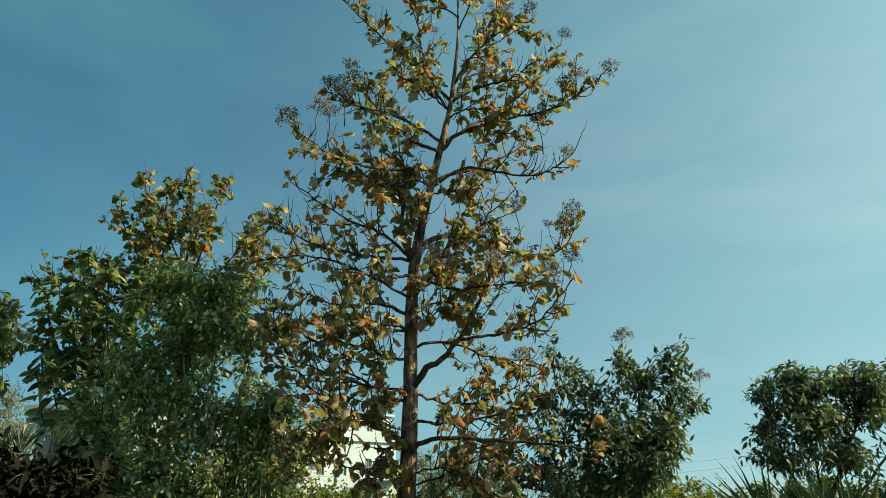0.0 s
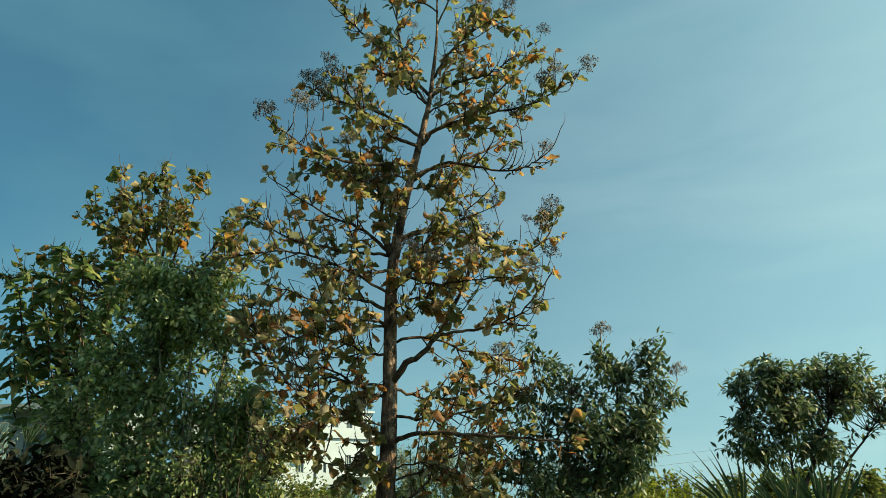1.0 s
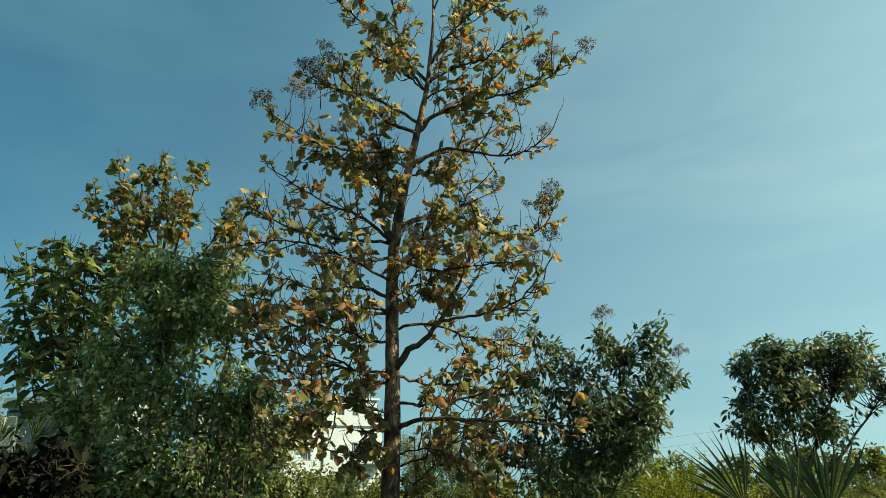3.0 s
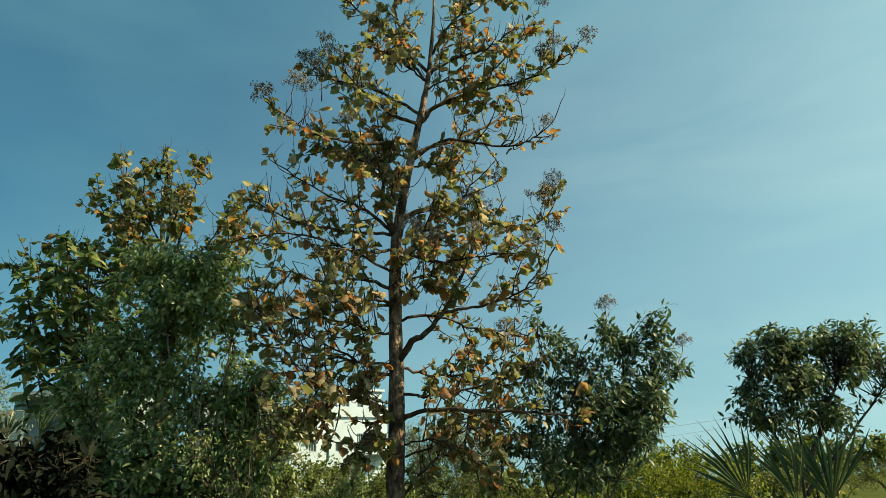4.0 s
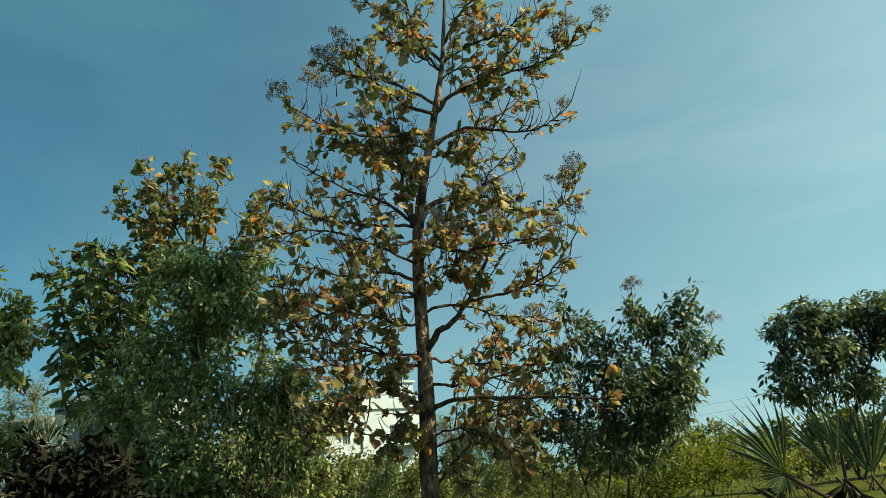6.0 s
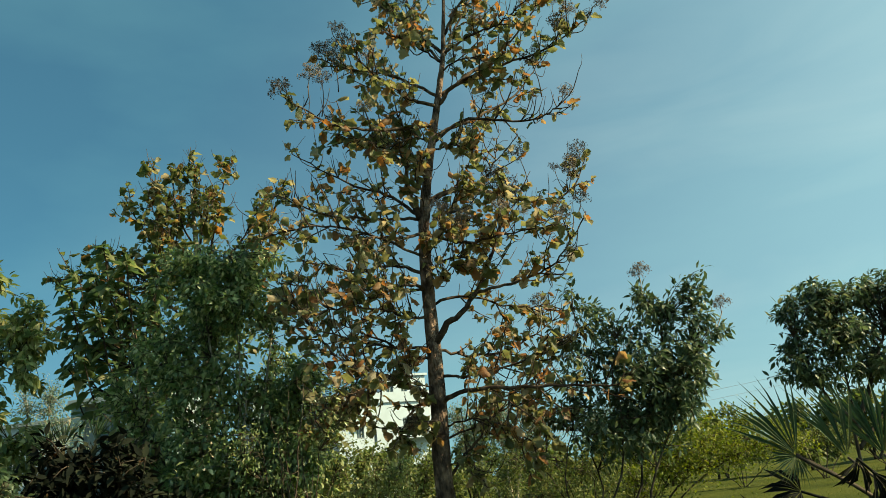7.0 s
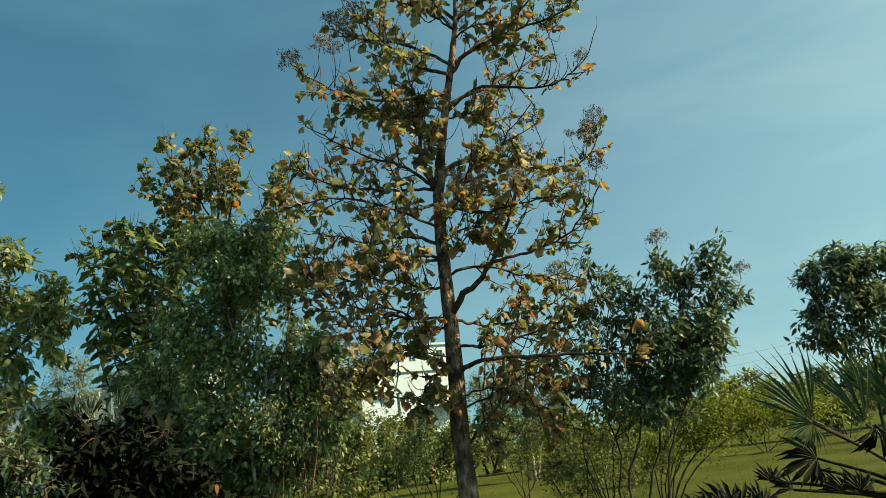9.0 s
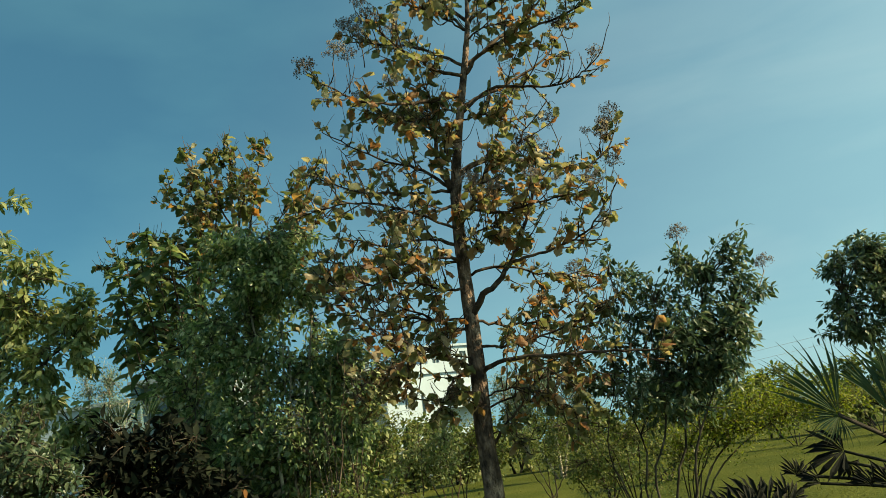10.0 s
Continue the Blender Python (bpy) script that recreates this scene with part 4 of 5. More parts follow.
arching_shrub("spreading shrub with fine yellow-green leaves in flat layers on arching stems", ARCH_BRIGHT, 2.6, M_BRIGHT, 460, 55)
arching_shrub("tangled olive-green shrub on thin arching dark stems", ARCH_OLIVE, 1.9, M_HEDGE, 210, 58)
for at_, sz_ in (((3.05, 9.7, 4.13), 0.34), ((4.10, 9.7, 3.52), 0.3), ((1.55, 9.8, 3.9), 0.3)):
    flower(rb, at_, sz_, (0.1, 0, 1), int(sz_ * 100))
    st_ = Soup()
    st_.add(*tube(inv_place(rb, spline([(at_[0] - (0.55 if at_[0] > 4 else 0.1), 9.7, at_[2] - 0.75), (at_[0] - (0.18 if at_[0] > 4 else 0.03), 9.7, at_[2] - 0.4), (at_[0], 9.7, at_[2] - 0.12)], 6)), np.linspace(0.011, 0.006, 6), 5))
    part("flower_stalk", st_.mesh("flower_stalk"), M_STEM, rb)

# spreading glossy tree beside the palms
crown("glossy_leaved_tree", "spreading tree with glossy dark green leaves and an open trunk", "tree", (6.5, 11.6, -0.05),
      [[(6.5, 11.6, -0.05), (6.45, 11.6, 1.0), (6.55, 11.5, 2.2), (6.6, 11.5, 3.4)], [(6.5, 11.5, 1.6), (7.1, 11.6, 2.5), (7.6, 11.6, 3.3)],
       [(6.5, 11.5, 1.7), (6.1, 11.5, 2.3), (5.9, 11.5, 3.2)], [(6.5, 11.6, 1.3), (7.6, 11.8, 2.2), (8.6, 11.9, 3.1)]],
      [((6.4, 11.5, 3.78), (0.38, 0.6, 0.26), 0.6), ((5.85, 11.5, 3.62), (0.22, 0.4, 0.16), 0.14), ((6.95, 11.6, 3.72), (0.4, 0.6, 0.3), 0.6), ((6.3, 11.5, 3.3), (0.38, 0.6, 0.32), 0.55), ((5.95, 11.5, 2.95), (0.28, 0.5, 0.25), 0.32),
       ((5.7, 11.5, 2.62), (0.3, 0.45, 0.2), 0.3), ((6.2, 11.6, 2.5), (0.4, 0.5, 0.25), 0.38), ((6.85, 11.5, 3.2), (0.4, 0.6, 0.35), 0.4), ((7.4, 11.6, 3.2), (0.45, 0.7, 0.5), 0.5), ((7.8, 11.7, 3.85), (0.6, 0.8, 0.4), 0.75),
       ((8.5, 11.8, 3.3), (0.8, 0.8, 0.7), 0.8), ((7.3, 11.7, 2.5), (0.5, 0.6, 0.3), 0.4), ((6.65, 11.5, 2.85), (0.4, 0.5, 0.3), 0.45), ((7.0, 11.6, 2.6), (0.35, 0.5, 0.25), 0.25)],
      M_MANGO, NARROW_BLADES + LANCE_BLADES, 0.135, 620, 11, 33, single=300, bark=M_DARKSTEM, stem_r=0.04, shell=0.15, droop=0.55, clump=2.2, twig=0.12, thin=0.009)

# tree with drooping olive-green leaves
crown("broadleaf_tree", "open leafy tree with drooping olive-green leaves", "tree", (-8.9, 12, -0.05),
      [[(-8.9, 12, -0.05), (-8.9, 12, 3), (-8.8, 12, 5.5), (-9.0, 12, 7.5)], [(-8.9, 12, 3.2), (-8.0, 12, 4.2), (-7.2, 12, 4.7)], [(-8.9, 12, 4.2), (-8.3, 11.8, 5.3), (-8.0, 11.7, 6.0)], [(-8.9, 12, 0.8), (-8.5, 11.9, 1.8), (-8.1, 11.8, 2.6), (-7.9, 11.8, 3.4)], [(-8.9, 12, 1.6), (-8.1, 11.9, 2.4), (-7.3, 11.8, 3.1)]],
      [((-8.75, 12, 7.6), (0.3, 0.4, 0.3), 0.1), ((-8.8, 12, 6.5), (0.6, 0.7, 0.35), 0.4), ((-8.1, 12, 6.0), (0.45, 0.6, 0.35), 0.4), ((-8.9, 12, 5.4), (0.7, 0.8, 0.5), 0.7), ((-7.9, 12, 5.1), (0.7, 0.7, 0.45), 0.8),
       ((-7.2, 12, 5.3), (0.32, 0.4, 0.28), 0.25), ((-7.15, 12, 4.7), (0.45, 0.6, 0.35), 0.6), ((-8.2, 12, 4.3), (0.9, 0.7, 0.4), 0.7), ((-7.2, 12, 4.1), (0.5, 0.5, 0.3), 0.25), ((-8.0, 11.8, 3.4), (0.8, 0.6, 0.5), 0.9),
       ((-8.0, 11.8, 2.6), (0.9, 0.5, 0.5), 0.8), ((-7.2, 11.8, 3.0), (0.5, 0.5, 0.5), 0.3)],
      M_LIME, LANCE_BLADES, 0.19, 520, 10, 34, clump=6, single=300, stem_r=0.05, droop=0.7, bark=M_DARKSTEM, thin=0.009)

# shrubs below it
# dark glossy leaf colour stands in for shade from the neighbouring plants
crown("broad_leaved_shrub", "yellowish green shrub with heart-shaped leaves, shade put in by darker leaf colour", "shrub", (-5.0, 7.7, -0.05),
      fan_of_stems((-5.0, 7.7, -0.05), [(-5.3, 7.7, 2.4), (-4.8, 7.7, 2.0), (-5.2, 7.6, 1.8), (-4.4, 7.6, 1.5)], 0.2, 3),
      [((-5.3, 7.7, 2.6), (0.4, 0.4, 0.3), 0.4), ((-5.2, 7.7, 2.15), (0.5, 0.5, 0.42), 1.0), ((-4.8, 7.6, 1.85), (0.35, 0.4, 0.35), 0.6)],
      M_MANGO, LANCE_BLADES, 0.1, 240, 10, 35, single=300, stem_r=0.012, stray=0.3, bark=M_DARKSTEM)
# tangled shrub whose deep shade is painted in by near-black leaves
crown("shade_toned_shrub", "tangled shrub with heart-shaped leaves, deep shade put into near-black leaf colour", "shrub", (-4.8, 8.9, -0.05),
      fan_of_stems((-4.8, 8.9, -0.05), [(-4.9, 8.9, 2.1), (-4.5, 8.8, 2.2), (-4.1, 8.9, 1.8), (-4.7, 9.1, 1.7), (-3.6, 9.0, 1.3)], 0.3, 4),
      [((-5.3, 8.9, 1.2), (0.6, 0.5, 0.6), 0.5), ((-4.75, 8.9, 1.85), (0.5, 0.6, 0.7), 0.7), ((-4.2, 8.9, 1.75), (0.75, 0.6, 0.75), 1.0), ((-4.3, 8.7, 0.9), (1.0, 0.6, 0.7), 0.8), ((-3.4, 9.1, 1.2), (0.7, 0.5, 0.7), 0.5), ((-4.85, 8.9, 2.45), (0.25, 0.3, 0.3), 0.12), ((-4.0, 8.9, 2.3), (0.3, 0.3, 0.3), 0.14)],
      M_SHADELEAF, LANCE_BLADES, 0.17, 720, 8, 36, single=300, bark=M_DARKSTEM, stem_r=0.02)

# brown canes in front of the small-leaved tree
crown("cane_shrub", "clump of thin brown upright canes with few small leaves", "shrub", (-1.9, 9.0, -0.05),
      fan_of_stems((-1.95, 9.0, -0.05), [(-2.2, 9.1, 1.9), (-2.0, 8.9, 2.1), (-1.85, 9.1, 1.8), (-2.3, 9.0, 2.0), (-1.7, 9.0, 1.9), (-2.12, 9.05, 2.3), (-2.54, 9.0, 1.70), (-2.36, 9.0, 2.35), (-2.21, 9.0, 2.71), (-2.07, 9.0, 1.99), (-1.95, 9.0, 2.93), (-1.83, 9.0, 2.28), (-1.75, 9.0, 3.00), (-1.60, 9.0, 2.14),
                                    (-1.48, 9.0, 1.70), (-1.69, 9.0, 1.56)], 0.28, 17),
      [((-2.16, 9.0, 2.2), (0.7, 0.4, 0.45), 1.0), ((-1.6, 9.0, 2.4), (0.4, 0.4, 0.6), 0.6)],
      M_SMALL, LANCE_BLADES, 0.06, 80, 12, 56, bark=M_LIMB, stem_r=0.013, twig=0.2, thin=0.004, stray=0.1)

crown("cane_shrub", "low clump of bare brown stems with few leaves", "shrub", (-1.25, 11.4, -0.05),
      fan_of_stems((-1.25, 11.4, -0.05), [(-1.9, 11.4, 1.6), (-1.65, 11.3, 1.9), (-1.4, 11.5, 1.7), (-1.2, 11.4, 2.0), (-1.0, 11.4, 1.6), (-0.8, 11.3, 1.8), (-0.6, 11.4, 1.5), (-1.5, 11.2, 1.3)], 0.25, 19),
      [((-1.4, 11.4, 1.7), (0.7, 0.4, 0.35), 1.0), ((-0.8, 11.4, 1.6), (0.5, 0.4, 0.35), 0.8)],
      M_LIME, OVAL_BLADES, 0.06, 120, 12, 57, bark=M_LIMB, stem_r=0.013, twig=0.2, thin=0.004, stray=0.1)

# thin feathery shrubs at the lawn's edge
for k_, (bx_, by_, h_, w_, mat_) in enumerate(((-0.9, 14.5, 2.1, 1.0, M_HEDGE), (-2.6, 14, 2.5, 1.1, M_HEDGE),
                                               (4.6, 22, 1.3, 1.3, M_HEDGE), (1.9, 14.6, 1.3, 0.8, M_HEDGE), (-1.6, 9.0, 1.3, 0.55, M_HEDGE), (1.2, 21, 1.9, 1.2, M_HEDGE), (14.0, 28, 1.9, 2.2, M_HEDGE), (17.0, 29, 2.1, 2.4, M_HEDGE), (11.2, 29, 1.7, 2.0, M_HEDGE), (19.8, 28, 2.0, 2.2, M_HEDGE))):
    crown("thin_shrub", "open shrub with fine yellow-green leaves on bare arching stems", "shrub", (bx_, by_, -0.05),
          fan_of_stems((bx_, by_, -0.05), [(bx_ + w_ * a, by_ + 0.2 * a, h_ * b) for a, b in ((-0.7, 0.7), (-0.35, 0.95), (0.0, 0.85), (0.4, 0.95), (0.8, 0.65))], 0.1, 10 + k_),
          [((bx_ - 0.4 * w_, by_, h_ * 0.8), (w_ * 0.6, 0.6, h_ * 0.3), 1), ((bx_ + 0.5 * w_, by_, h_ * 0.75), (w_ * 0.7, 0.6, h_ * 0.3), 1)],
          mat_, OVAL_BLADES, 0.07, 170, 17, 40 + k_, bark=M_DARKSTEM, stem_r=0.022, twig=0.25, thin=0.006, group="shrubs on the lawn")

# hedge trees beyond the lawn
for k_, (bx_, by_, h_, w_) in enumerate(((-9, 38, 5.2, 2.6), (-12, 36, 5.4, 2.6), (-7.2, 36, 4.5, 2.0), (-5.0, 38, 4.2, 2.2), (-2.5, 39, 4.0, 2.0), (0.5, 41, 4.2, 2.2), (3.5, 38, 4.0, 2.3), (7, 40, 3.4, 2.4), (11, 38, 4.2, 2.4),
                                         (14.5, 40, 4.0, 2.4), (18.5, 38, 3.8, 2.6), (23, 40, 4.4, 3.0), (28, 41, 4.6, 3.2), (-14, 39, 4.4, 3.0), (-19.5, 38, 4.4, 3.2))):
    crown("hedge_tree", "rounded bushy tree in the row beyond the lawn", "tree", (bx_, by_, -0.1),
          fan_of_stems((bx_, by_, -0.1), [(bx_ - 0.5 * w_, by_, h_ * 0.6), (bx_, by_, h_ * 0.75), (bx_ + 0.5 * w_, by_, h_ * 0.6)], 0.2, 60 + k_),
          [((bx_ - 0.4 * w_, by_, h_ * 0.55), (w_ * 0.65, 1.2, h_ * 0.38), 1), ((bx_ + 0.35 * w_, by_, h_ * 0.6), (w_ * 0.65, 1.2, h_ * 0.36), 1), ((bx_, by_ - 0.4, h_ * 0.3), (w_ * 0.9, 1.0, h_ * 0.3), 1)],
          M_HEDGE, OVAL_BLADES, 0.3, 200, 14, 70 + k_, bark=M_DARKSTEM, stem_r=0.07, twig=0.5, thin=0.02, group="trees beyond the lawn")

# pale feathery trees
for k_, (bx_, by_, h_, w_) in enumerate(((2.0, 30, 5.0, 2.6), (-14.2, 25, 7.0, 1.3), (8.2, 33, 4.2, 2.2))):
    crown("feathery_tree", "hazy grey-green tree with fine feathery leaves", "tree", (bx_, by_, -0.1),
          fan_of_stems((bx_, by_, -0.1), [(bx_ - 0.6 * w_, by_, h_ * 0.8), (bx_, by_, h_ * 0.85), (bx_ + 0.6 * w_, by_, h_ * 0.75)], 0.1, 90 + k_),
          [((bx_ - 0.4 * w_, by_, h_ * 0.75), (w_ * 0.7, 1.2, h_ * 0.22), 1), ((bx_ + 0.4 * w_, by_, h_ * 0.68), (w_ * 0.75, 1.2, h_ * 0.25), 1)],
          M_FEATHER, LANCE_BLADES, 0.11, 130 if bx_ < -9 else 420, 20, 95 + k_, bark=M_STEM, stem_r=0.08, twig=0.7, thin=0.012)


# ---- fan palms ----
def fan_blade(seed, ribs=21, spread=178, dry=False, web=0.48):
    """A pleated fan leaf of radius 1 in the x-y plane, its stalk's end at the origin, split into folded fingers beyond the web."""
    rng = np.random.RandomState(seed)
    s = Soup()
    for k in range(ribs):
        a = radians(90 - spread / 2 + spread * k / (ribs - 1) + rng.normal() * (2.5 if dry else 1.2))
        ln = ((0.6 + 0.45 * rng.rand()) if dry else (0.85 + 0.2 * rng.rand())) * (0.8 + 0.2 * math.cos(a - math.pi / 2))
        w = radians(spread / ribs) * 0.5
        droop = (0.05 + 0.15 * rng.rand()) * (4.0 if dry else 1.0)
        bend = rng.normal() * (0.25 if dry else 0.05)
        lift = 0.5 * abs(k / (ribs - 1) - 0.5) + rng.normal() * 0.07
        d, sd = np.array([math.cos(a), math.sin(a), 0]), np.array([-math.sin(a), math.cos(a), 0])
        v = []
        for r_, ww in ((0.04, 0.04), (web * 0.5, web * 0.5), (web, web * 0.98), (0.5 * web + 0.5, web * 0.36), (1.0, 0.015)):
            c = d * r_ * ln + sd * bend * max(0, r_ - web) + np.array([0, 0, lift * r_ - droop * max(0, r_ - 0.35) ** 2 * 2.0])
            h = ww * w * 0.96
            v += [c - sd * h + np.array([0, 0, 0.75 * h]), c, c + sd * h + np.array([0, 0, 0.75 * h])]
        f = []
        for i in range(4):
            o = 3 * i
            f += [(o, o + 1, o + 4, o + 3), (o + 1, o + 2, o + 5, o + 4)]
        s.add(v, f)
    return s.mesh("fan", False)


FANS = [fan_blade(11, 13, 80, web=0.5), fan_blade(12, 11, 66, web=0.5), fan_blade(13, 13, 80, web=0.56)]
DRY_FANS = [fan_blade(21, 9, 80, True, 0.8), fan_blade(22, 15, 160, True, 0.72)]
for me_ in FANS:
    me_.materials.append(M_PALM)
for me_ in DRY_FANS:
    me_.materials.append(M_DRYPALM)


def fan_palm(label, base, fronds, seed, trunk_h=0.5):
    """fronds: (hub, facing, up, size, withered)."""
    rng = np.random.RandomState(seed)
    ob = thing("fan_palm", label, "palm", base)
    b = np.array(base, float)
    crown_at = b + np.array([0, 0, trunk_h])
    v, f = tube(inv_place(ob, spline([b, (b + crown_at) / 2, crown_at], 10)), np.linspace(0.1, 0.07, 10) * (1 + 0.15 * (np.arange(10) % 2)), 9, 0.05, rng)
    part("trunk", mesh_of("trunk", v, f), M_DARKSTEM, ob)
    for hub, way, up, size, dry in fronds:
        hub = np.array(hub, float)
        x, y, z = (a[0] for a in frames(np.array([way], float), np.array([up], float)))
        fr_ = part("frond", (DRY_FANS if dry else FANS)[len(ob.children) // 2 % (2 if dry else 3)], None, ob, "withered near-black fan leaf" if dry else "stiff green fan leaf")
        m = Matrix((x, y, z)).transposed().to_4x4()
        m.translation = Vector(hub) - ob.location
        fr_.matrix_local = m @ Matrix.Diagonal((size, size, size, 1))
        mid = (crown_at + hub) / 2 + np.array([0, 0, 0.08])
        v, f = tube(inv_place(ob, spline([crown_at, mid, hub], 9)), np.linspace(0.017, 0.009, 9), 6)
        part("stalk", mesh_of("stalk", v, f), M_DARKSTEM if not dry else M_DRYPALM, ob)
    return ob


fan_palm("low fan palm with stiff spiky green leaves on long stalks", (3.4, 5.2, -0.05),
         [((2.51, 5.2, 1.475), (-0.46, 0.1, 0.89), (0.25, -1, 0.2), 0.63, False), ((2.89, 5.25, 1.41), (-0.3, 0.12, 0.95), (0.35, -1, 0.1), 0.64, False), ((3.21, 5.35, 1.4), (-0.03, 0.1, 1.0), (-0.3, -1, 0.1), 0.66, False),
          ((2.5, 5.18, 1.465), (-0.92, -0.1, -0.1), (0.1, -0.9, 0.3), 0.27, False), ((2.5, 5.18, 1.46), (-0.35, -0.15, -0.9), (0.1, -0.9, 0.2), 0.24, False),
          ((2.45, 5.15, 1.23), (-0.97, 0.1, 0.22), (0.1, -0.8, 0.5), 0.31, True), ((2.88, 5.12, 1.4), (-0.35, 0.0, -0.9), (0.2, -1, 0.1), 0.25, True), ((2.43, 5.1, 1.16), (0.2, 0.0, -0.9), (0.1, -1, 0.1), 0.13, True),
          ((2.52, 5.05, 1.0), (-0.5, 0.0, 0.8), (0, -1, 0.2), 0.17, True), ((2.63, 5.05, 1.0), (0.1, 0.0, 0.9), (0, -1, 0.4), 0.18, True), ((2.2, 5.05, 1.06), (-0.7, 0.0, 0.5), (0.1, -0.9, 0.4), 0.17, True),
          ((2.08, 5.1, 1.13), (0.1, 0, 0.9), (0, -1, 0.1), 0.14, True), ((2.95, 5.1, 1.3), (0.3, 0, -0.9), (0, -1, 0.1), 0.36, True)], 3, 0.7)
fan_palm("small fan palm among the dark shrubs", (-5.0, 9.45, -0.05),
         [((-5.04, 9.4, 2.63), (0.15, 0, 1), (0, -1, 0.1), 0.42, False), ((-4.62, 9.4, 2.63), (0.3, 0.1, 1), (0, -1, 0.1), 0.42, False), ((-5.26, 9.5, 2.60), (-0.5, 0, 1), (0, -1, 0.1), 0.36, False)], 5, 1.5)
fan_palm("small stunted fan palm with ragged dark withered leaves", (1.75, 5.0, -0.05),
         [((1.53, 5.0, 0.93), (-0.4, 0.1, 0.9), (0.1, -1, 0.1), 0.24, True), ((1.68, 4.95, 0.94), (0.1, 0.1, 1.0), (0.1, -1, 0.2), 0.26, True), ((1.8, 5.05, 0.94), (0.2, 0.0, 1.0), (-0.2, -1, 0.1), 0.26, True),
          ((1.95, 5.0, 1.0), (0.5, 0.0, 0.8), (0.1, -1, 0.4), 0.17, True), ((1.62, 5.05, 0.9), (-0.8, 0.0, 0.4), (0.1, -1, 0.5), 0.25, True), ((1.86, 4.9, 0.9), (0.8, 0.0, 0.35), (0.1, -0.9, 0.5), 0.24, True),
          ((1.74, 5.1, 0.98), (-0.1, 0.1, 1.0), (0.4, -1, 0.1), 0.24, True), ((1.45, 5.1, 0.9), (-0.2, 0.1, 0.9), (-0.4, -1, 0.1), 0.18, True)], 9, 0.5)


# ---- buildings ----
M_WHITE = plain_mat("white_wall_paint", (0.44, 0.5, 0.57), 0.8, 0.12, 0.8)
M_GREYWALL = plain_mat("grey_wall_paint", (0.24, 0.28, 0.3), 0.8, 0.15, 0.8)
M_FRAME = plain_mat("grey_window_frame", (0.25, 0.26, 0.27), 0.5, 0.1)
M_TEAL = plain_mat("blue_grey_column_paint", (0.1, 0.17, 0.2), 0.7, 0.2)
M_GLASS, gn_, gl_, gp_ = base_mat("window_glass", 0.08)
gp_.inputs["Base Color"].default_value = (0.05, 0.07, 0.08, 1)
gp_.inputs["Specular IOR Level"].default_value = 0.8


def box_faces(s, lo, hi):
    (a, b, c), (d, e, f) = lo, hi
    s.add([(a, b, c), (d, b, c), (d, e, c), (a, e, c), (a, b, f), (d, b, f), (d, e, f), (a, e, f)],
          [(0, 3, 2, 1), (4, 5, 6, 7), (0, 1, 5, 4), (1, 2, 6, 5), (2, 3, 7, 6), (3, 0, 4, 7)])


def box_part(name, lo, hi, mat, parent, label=""):
    s = Soup()
    box_faces(s, lo, hi)
    return part(name, s.mesh(name, False), mat, parent, label)


def wall_with_holes(name, w, h, holes, thick, mat, parent, x0=0.0, z0=0.0, y0=0.0):
    """A wall along x with rectangular holes (x0, x1, z0, z1) right through it."""
    xs = sorted({0.0, w, *[a for q in holes for a in q[:2]]})
    zs = sorted({0.0, h, *[a for q in holes for a in q[2:]]})
    s = Soup()
    for a, b in zip(xs, xs[1:]):
        for c, d in zip(zs, zs[1:]):
            if any(q[0] <= (a + b) / 2 <= q[1] and q[2] <= (c + d) / 2 <= q[3] for q in holes):
                continue
            box_faces(s, (x0 + a, y0, z0 + c), (x0 + b, y0 + thick, z0 + d))
    me = s.mesh(name, False)
    bm = bmesh.new()
    bm.from_mesh(me)
    bmesh.ops.remove_doubles(bm, verts=bm.verts, dist=0.001)
    inner = [f for f in bm.faces if all(len(e.link_faces) > 2 for e in f.edges) and any(g is not f and set(g.verts) == set(f.verts) for g in f.verts[0].link_faces)]
    bmesh.ops.delete(bm, geom=inner, context="FACES")
    bm.to_mesh(me)
    bm.free()
    return part(name, me, mat, parent)


def window_in(parent, x0, x1, z0, z1, y=0.08, bars=2, shade=True):
    w = box_part("window", (x0, y + 0.06, z0), (x1, y + 0.08, z1), M_GLASS, parent, "dark window glass")
    t = 0.07
    s = Soup()
    box_faces(s, (x0, y, z0), (x0 + t, y + 0.05, z1))
    box_faces(s, (x1 - t, y, z0), (x1, y + 0.05, z1))
    box_faces(s, (x0 + t, y, z0), (x1 - t, y + 0.05, z0 + t))
    box_faces(s, (x0 + t, y, z1 - t), (x1 - t, y + 0.05, z1))
    for k in range(1, bars + 1):
        c = x0 + (x1 - x0) * k / (bars + 1)
        box_faces(s, (c - 0.03, y, z0 + t), (c + 0.03, y + 0.05, z1 - t))
    part("window_frame", s.mesh("window_frame", False), M_FRAME, w)
    if shade:
        box_part("sunshade", (x0 - 0.2, -0.5, z1 + 0.05), (x1 + 0.2, -0.003, z1 + 0.15), M_WHITE, w)


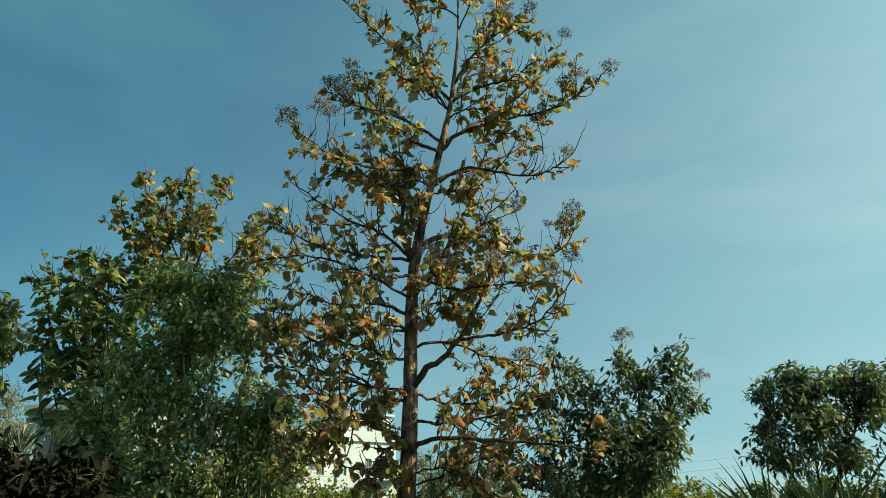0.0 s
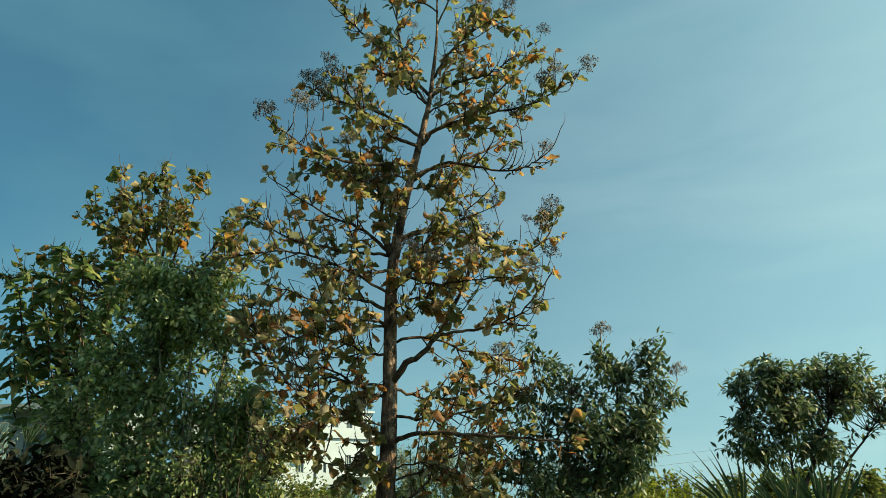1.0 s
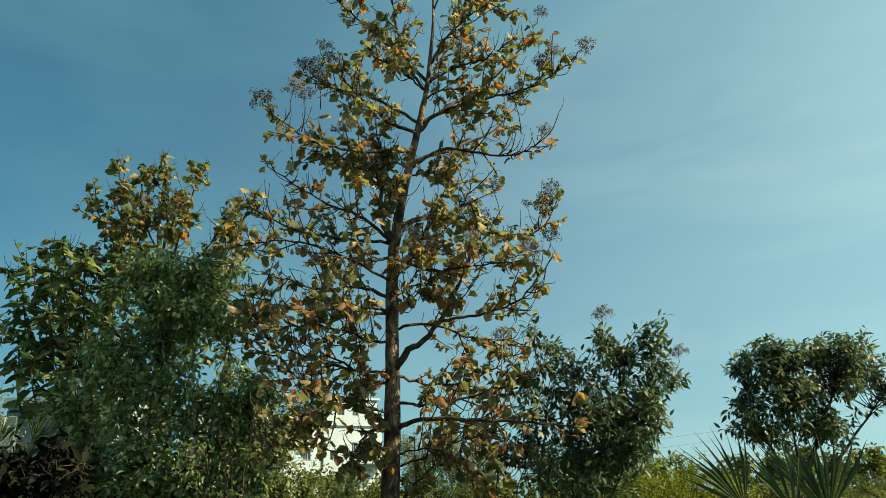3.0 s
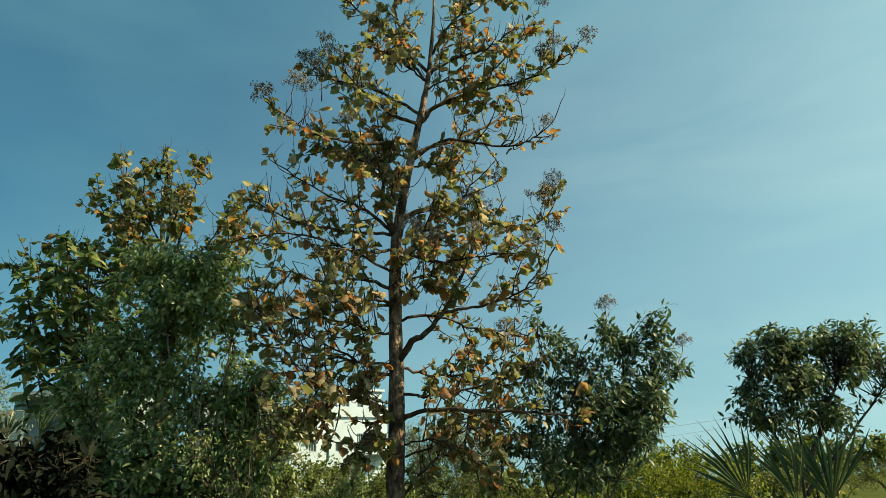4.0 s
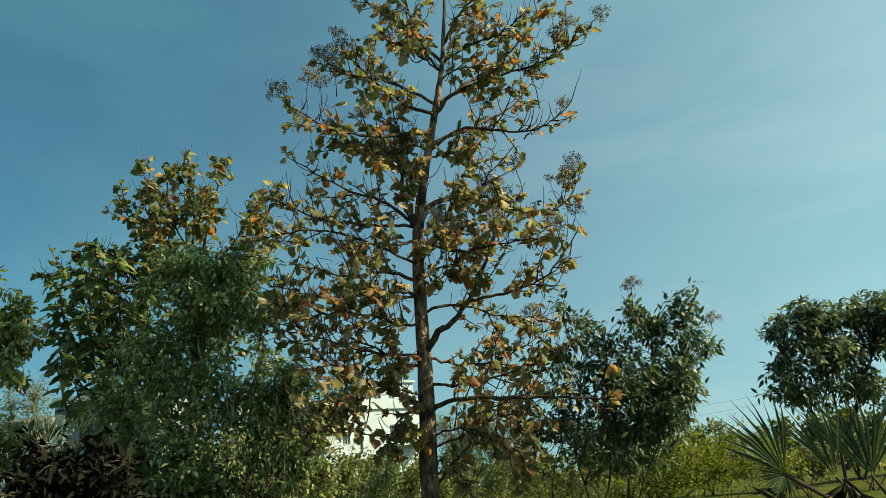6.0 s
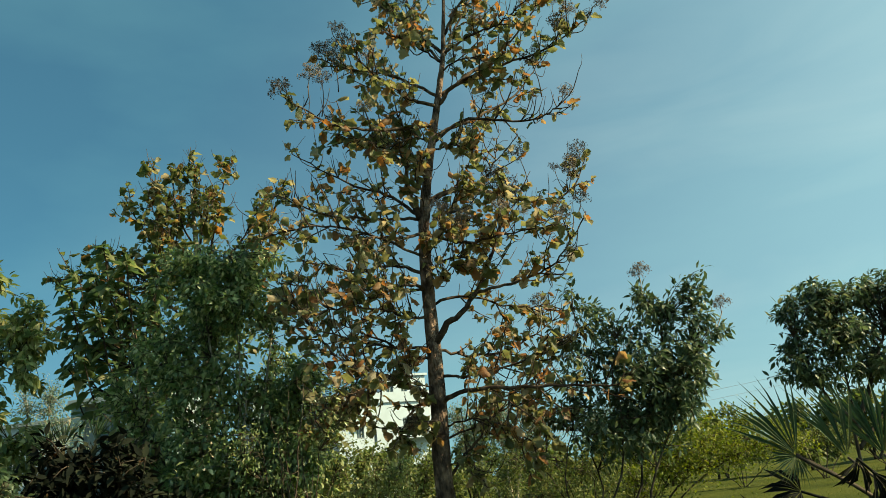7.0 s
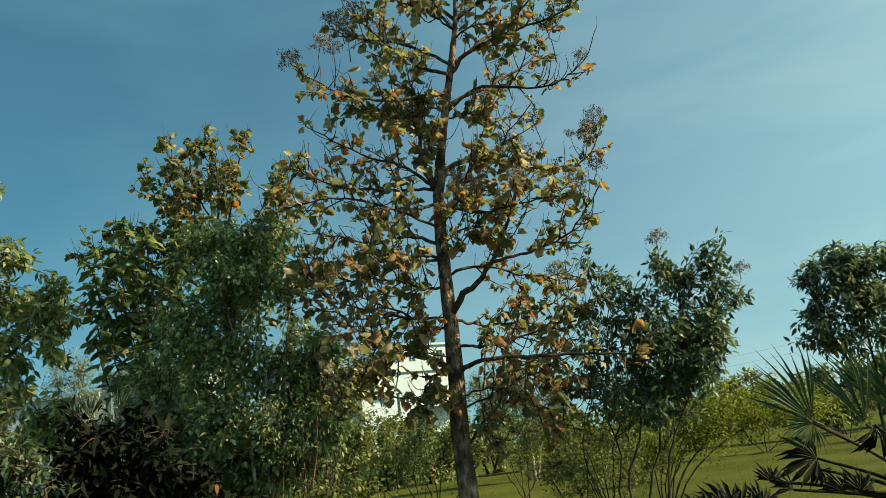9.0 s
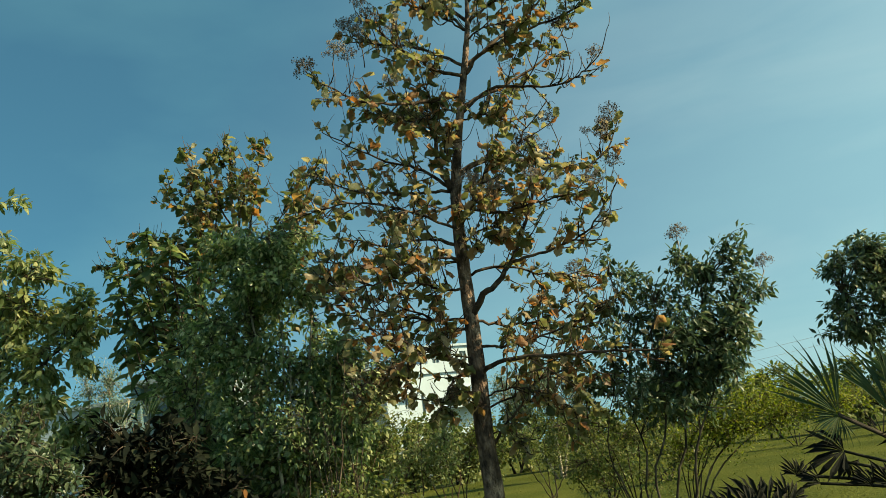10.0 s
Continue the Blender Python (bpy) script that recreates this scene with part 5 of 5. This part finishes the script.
def white_house():
    ob = thing("apartment_house", "white plastered flat-roofed house with dark windows and balconies", "house", (-9.6, 60, -0.1))
    ob.rotation_euler = (0, 0, radians(32))
    W, H = 9.4, 8.9
    holes = [(1.7, 2.4, 6.0, 6.95), (3.3, 3.6, 5.2, 7.1), (4.2, 4.5, 6.0, 6.8), (6.3, 6.9, 6.0, 7.5), (7.7, 8.4, 6.2, 7.3),
             (1.7, 2.4, 2.4, 3.4), (4.2, 4.5, 2.6, 3.4), (6.2, 6.9, 1.2, 3.2), (7.7, 8.4, 2.4, 3.4)]
    wall_with_holes("front_wall", W, H, holes, 0.25, M_WHITE, ob)
    box_part("side_wall", (0, 0.253, 0), (0.25, 9, H), M_WHITE, ob)
    box_part("side_wall", (W - 0.25, 0.253, 0), (W, 9, H), M_WHITE, ob)
    box_part("back_wall", (0, 9.003, 0), (W, 9.25, H), M_WHITE, ob)
    box_part("roof", (-0.2, -0.2, H + 0.003), (W + 0.2, 9.4, H + 0.2), M_WHITE, ob)
    for lo, hi in (((-0.2, -0.2, H + 0.203), (W + 0.2, -0.05, H + 0.9)), ((-0.2, -0.047, H + 0.203), (-0.05, 9.4, H + 0.9)), ((W + 0.05, -0.047, H + 0.203), (W + 0.2, 9.4, H + 0.9))):
        box_part("parapet", lo, hi, M_WHITE, ob)
    holes_up = [(0.5, 1.2, 0.7, 1.7), (2.0, 2.6, 0.4, 1.8), (3.4, 4.1, 0.7, 1.7)]
    wall_with_holes("upper_wall", 4.6, 2.2, holes_up, 0.25, M_WHITE, ob, x0=4.6, z0=H + 0.203, y0=0.4)
    for lo, hi in (((4.6, 0.653, H + 0.203), (4.85, 6, H + 2.4)), ((8.95, 0.653, H + 0.203), (9.2, 6, H + 2.4)), ((4.6, 6.003, H + 0.203), (9.2, 6.25, H + 2.4))):
        box_part("upper_wall", lo, hi, M_WHITE, ob)
    box_part("upper_roof", (4.4, 0.2, H + 2.403), (9.4, 6.4, H + 2.6), M_WHITE, ob)
    for x0, x1, z0, z1 in holes_up:
        window_in(ob, 4.6 + x0, 4.6 + x1, H + 0.203 + z0, H + 0.203 + z1, y=0.48, bars=1, shade=False)
    # wing walls use the grey paint to put their shade into the colour
    box_part("wing_wall", (-6.0, 3.0, 0), (-0.003, 3.25, 10.6), M_GREYWALL, ob, "side wing, its shade put into blue-grey wall colour")
    box_part("wing_wall", (-6.25, 3.0, 0), (-6.003, 8.0, 10.6), M_GREYWALL, ob)
    box_part("wing_roof", (-6.4, 2.7, 10.603), (-0.003, 8.2, 10.85), M_WHITE, ob)
    for x in (-5.2, -3.4, -1.6):
        for z in (2.6, 5.8, 8.4):
            w = box_part("window", (x, 2.95, z), (x + 0.8, 2.997, z + 1.2), M_GLASS, ob, "dark window glass")
            box_part("sill", (x - 0.1, 2.88, z - 0.1), (x + 0.9, 2.997, z - 0.003), M_WHITE, w)
    box_part("floor_band", (-0.1, -0.12, 4.5), (W + 0.1, -0.003, 4.75), M_WHITE, ob)
    for x0, x1, z0, z1 in holes:
        window_in(ob, x0, x1, z0, z1, bars=2 if x1 - x0 > 0.5 else 0, shade=x1 - x0 > 0.65)
    slab = box_part("balcony", (5.8, -1.5, 5.6), (9.3, -0.003, 5.78), M_WHITE, ob)
    for k in range(19):
        x = 5.85 + 3.4 * k / 18
        box_part("baluster", (x - 0.02, -1.46, 5.783), (x + 0.02, -1.42, 6.6), M_FRAME, slab)
    box_part("rail", (5.8, -1.48, 6.603), (9.3, -1.40, 6.67), M_FRAME, slab)


def grey_house():
    ob = thing("grey_house", "blue-grey flat-roofed house with an overhanging roof slab", "house", (-26.8, 50, -0.1))
    W, H = 7.0, 9.9
    holes = [(1.2, 2.8, 6.6, 8.4), (4.2, 5.8, 6.6, 8.4), (1.2, 2.8, 2.6, 4.2), (4.2, 5.8, 2.6, 4.2)]
    wall_with_holes("front_wall", W, H, holes, 0.25, M_GREYWALL, ob, y0=1.2)
    box_part("side_wall", (0, 1.453, 0), (0.25, 8, H), M_GREYWALL, ob)
    box_part("side_wall", (W - 0.25, 1.453, 0), (W, 8, H), M_GREYWALL, ob)
    box_part("back_wall", (0, 8.003, 0), (W, 8.25, H), M_GREYWALL, ob)
    box_part("roof", (-0.3, -0.2, H + 0.003), (W + 0.3, 8.5, H + 0.4), M_GREYWALL, ob)
    for x in (-0.1, 3.2, 6.4):
        box_part("column", (x, 0.0, 0), (x + 0.7, 0.6, H), M_TEAL, ob)
    for q in holes:
        w = box_part("window", (q[0], 1.34, q[2]), (q[1], 1.36, q[3]), M_GLASS, ob, "dark window glass")
        box_part("window_frame", (q[0] + 0.85, 1.28, q[2]), (q[0] + 0.95, 1.337, q[3]), M_FRAME, w)


def low_house():
    ob = thing("low_house", "low white house seen between the trees", "house", (-43, 56, -0.1))
    W, H = 14.0, 9.7
    holes = [(3.0, 4.4, 5.6, 7.2), (7.0, 8.4, 5.6, 7.2), (10.6, 12.0, 5.6, 7.2)]
    wall_with_holes("front_wall", W, H, holes, 0.25, M_WHITE, ob)
    box_part("side_wall", (0, 0.253, 0), (0.25, 8, H), M_WHITE, ob)
    box_part("side_wall", (W - 0.25, 0.253, 0), (W, 8, H), M_WHITE, ob)
    box_part("roof", (-0.3, -0.3, H + 0.003), (W + 0.3, 8.4, H + 0.3), M_GREYWALL, ob)
    for q in holes:
        window_in(ob, *q, shade=False)


white_house()
grey_house()
low_house()


# ---- power line ----
def power_line():
    for k, (z, x1) in enumerate(((0.0, 46), (-0.75, 46))):
        a, b = np.array([12.0, 62, 5.6 + z]), np.array([52.0, 58, 9.4 + z])
        pts = [a + (b - a) * s + np.array([0, 0, -0.9 * 4 * s * (1 - s) * 0.5]) for s in np.linspace(0, 1, 16)]
        v, f = tube(pts, 0.013, 5)
        ob = new("power_line", mesh_of("power_line", v, f))
        ob.data.materials.append(M_FRAME)
        tagged(ob, "thin sagging overhead power line", "cable", "power lines")
    for x, y in ((12.0, 62), (52.0, 58)):
        s = Soup()
        top = 6.2 if x < 20 else 10
        s.add(*tube([(x, y, -0.1), (x, y, top)], [0.14, 0.09], 8))
        ob = thing("power_pole", "slim grey concrete power pole", "pole", (0, 0, 0), "power poles")
        part("post", s.mesh("post"), M_GREYWALL, ob)
        for dz in (0.55, 1.3):
            box_part("crossarm", (x - 0.5, y - 0.05, top - dz - 0.05), (x + 0.5, y + 0.05, top - dz + 0.05), M_FRAME, ob)


power_line()
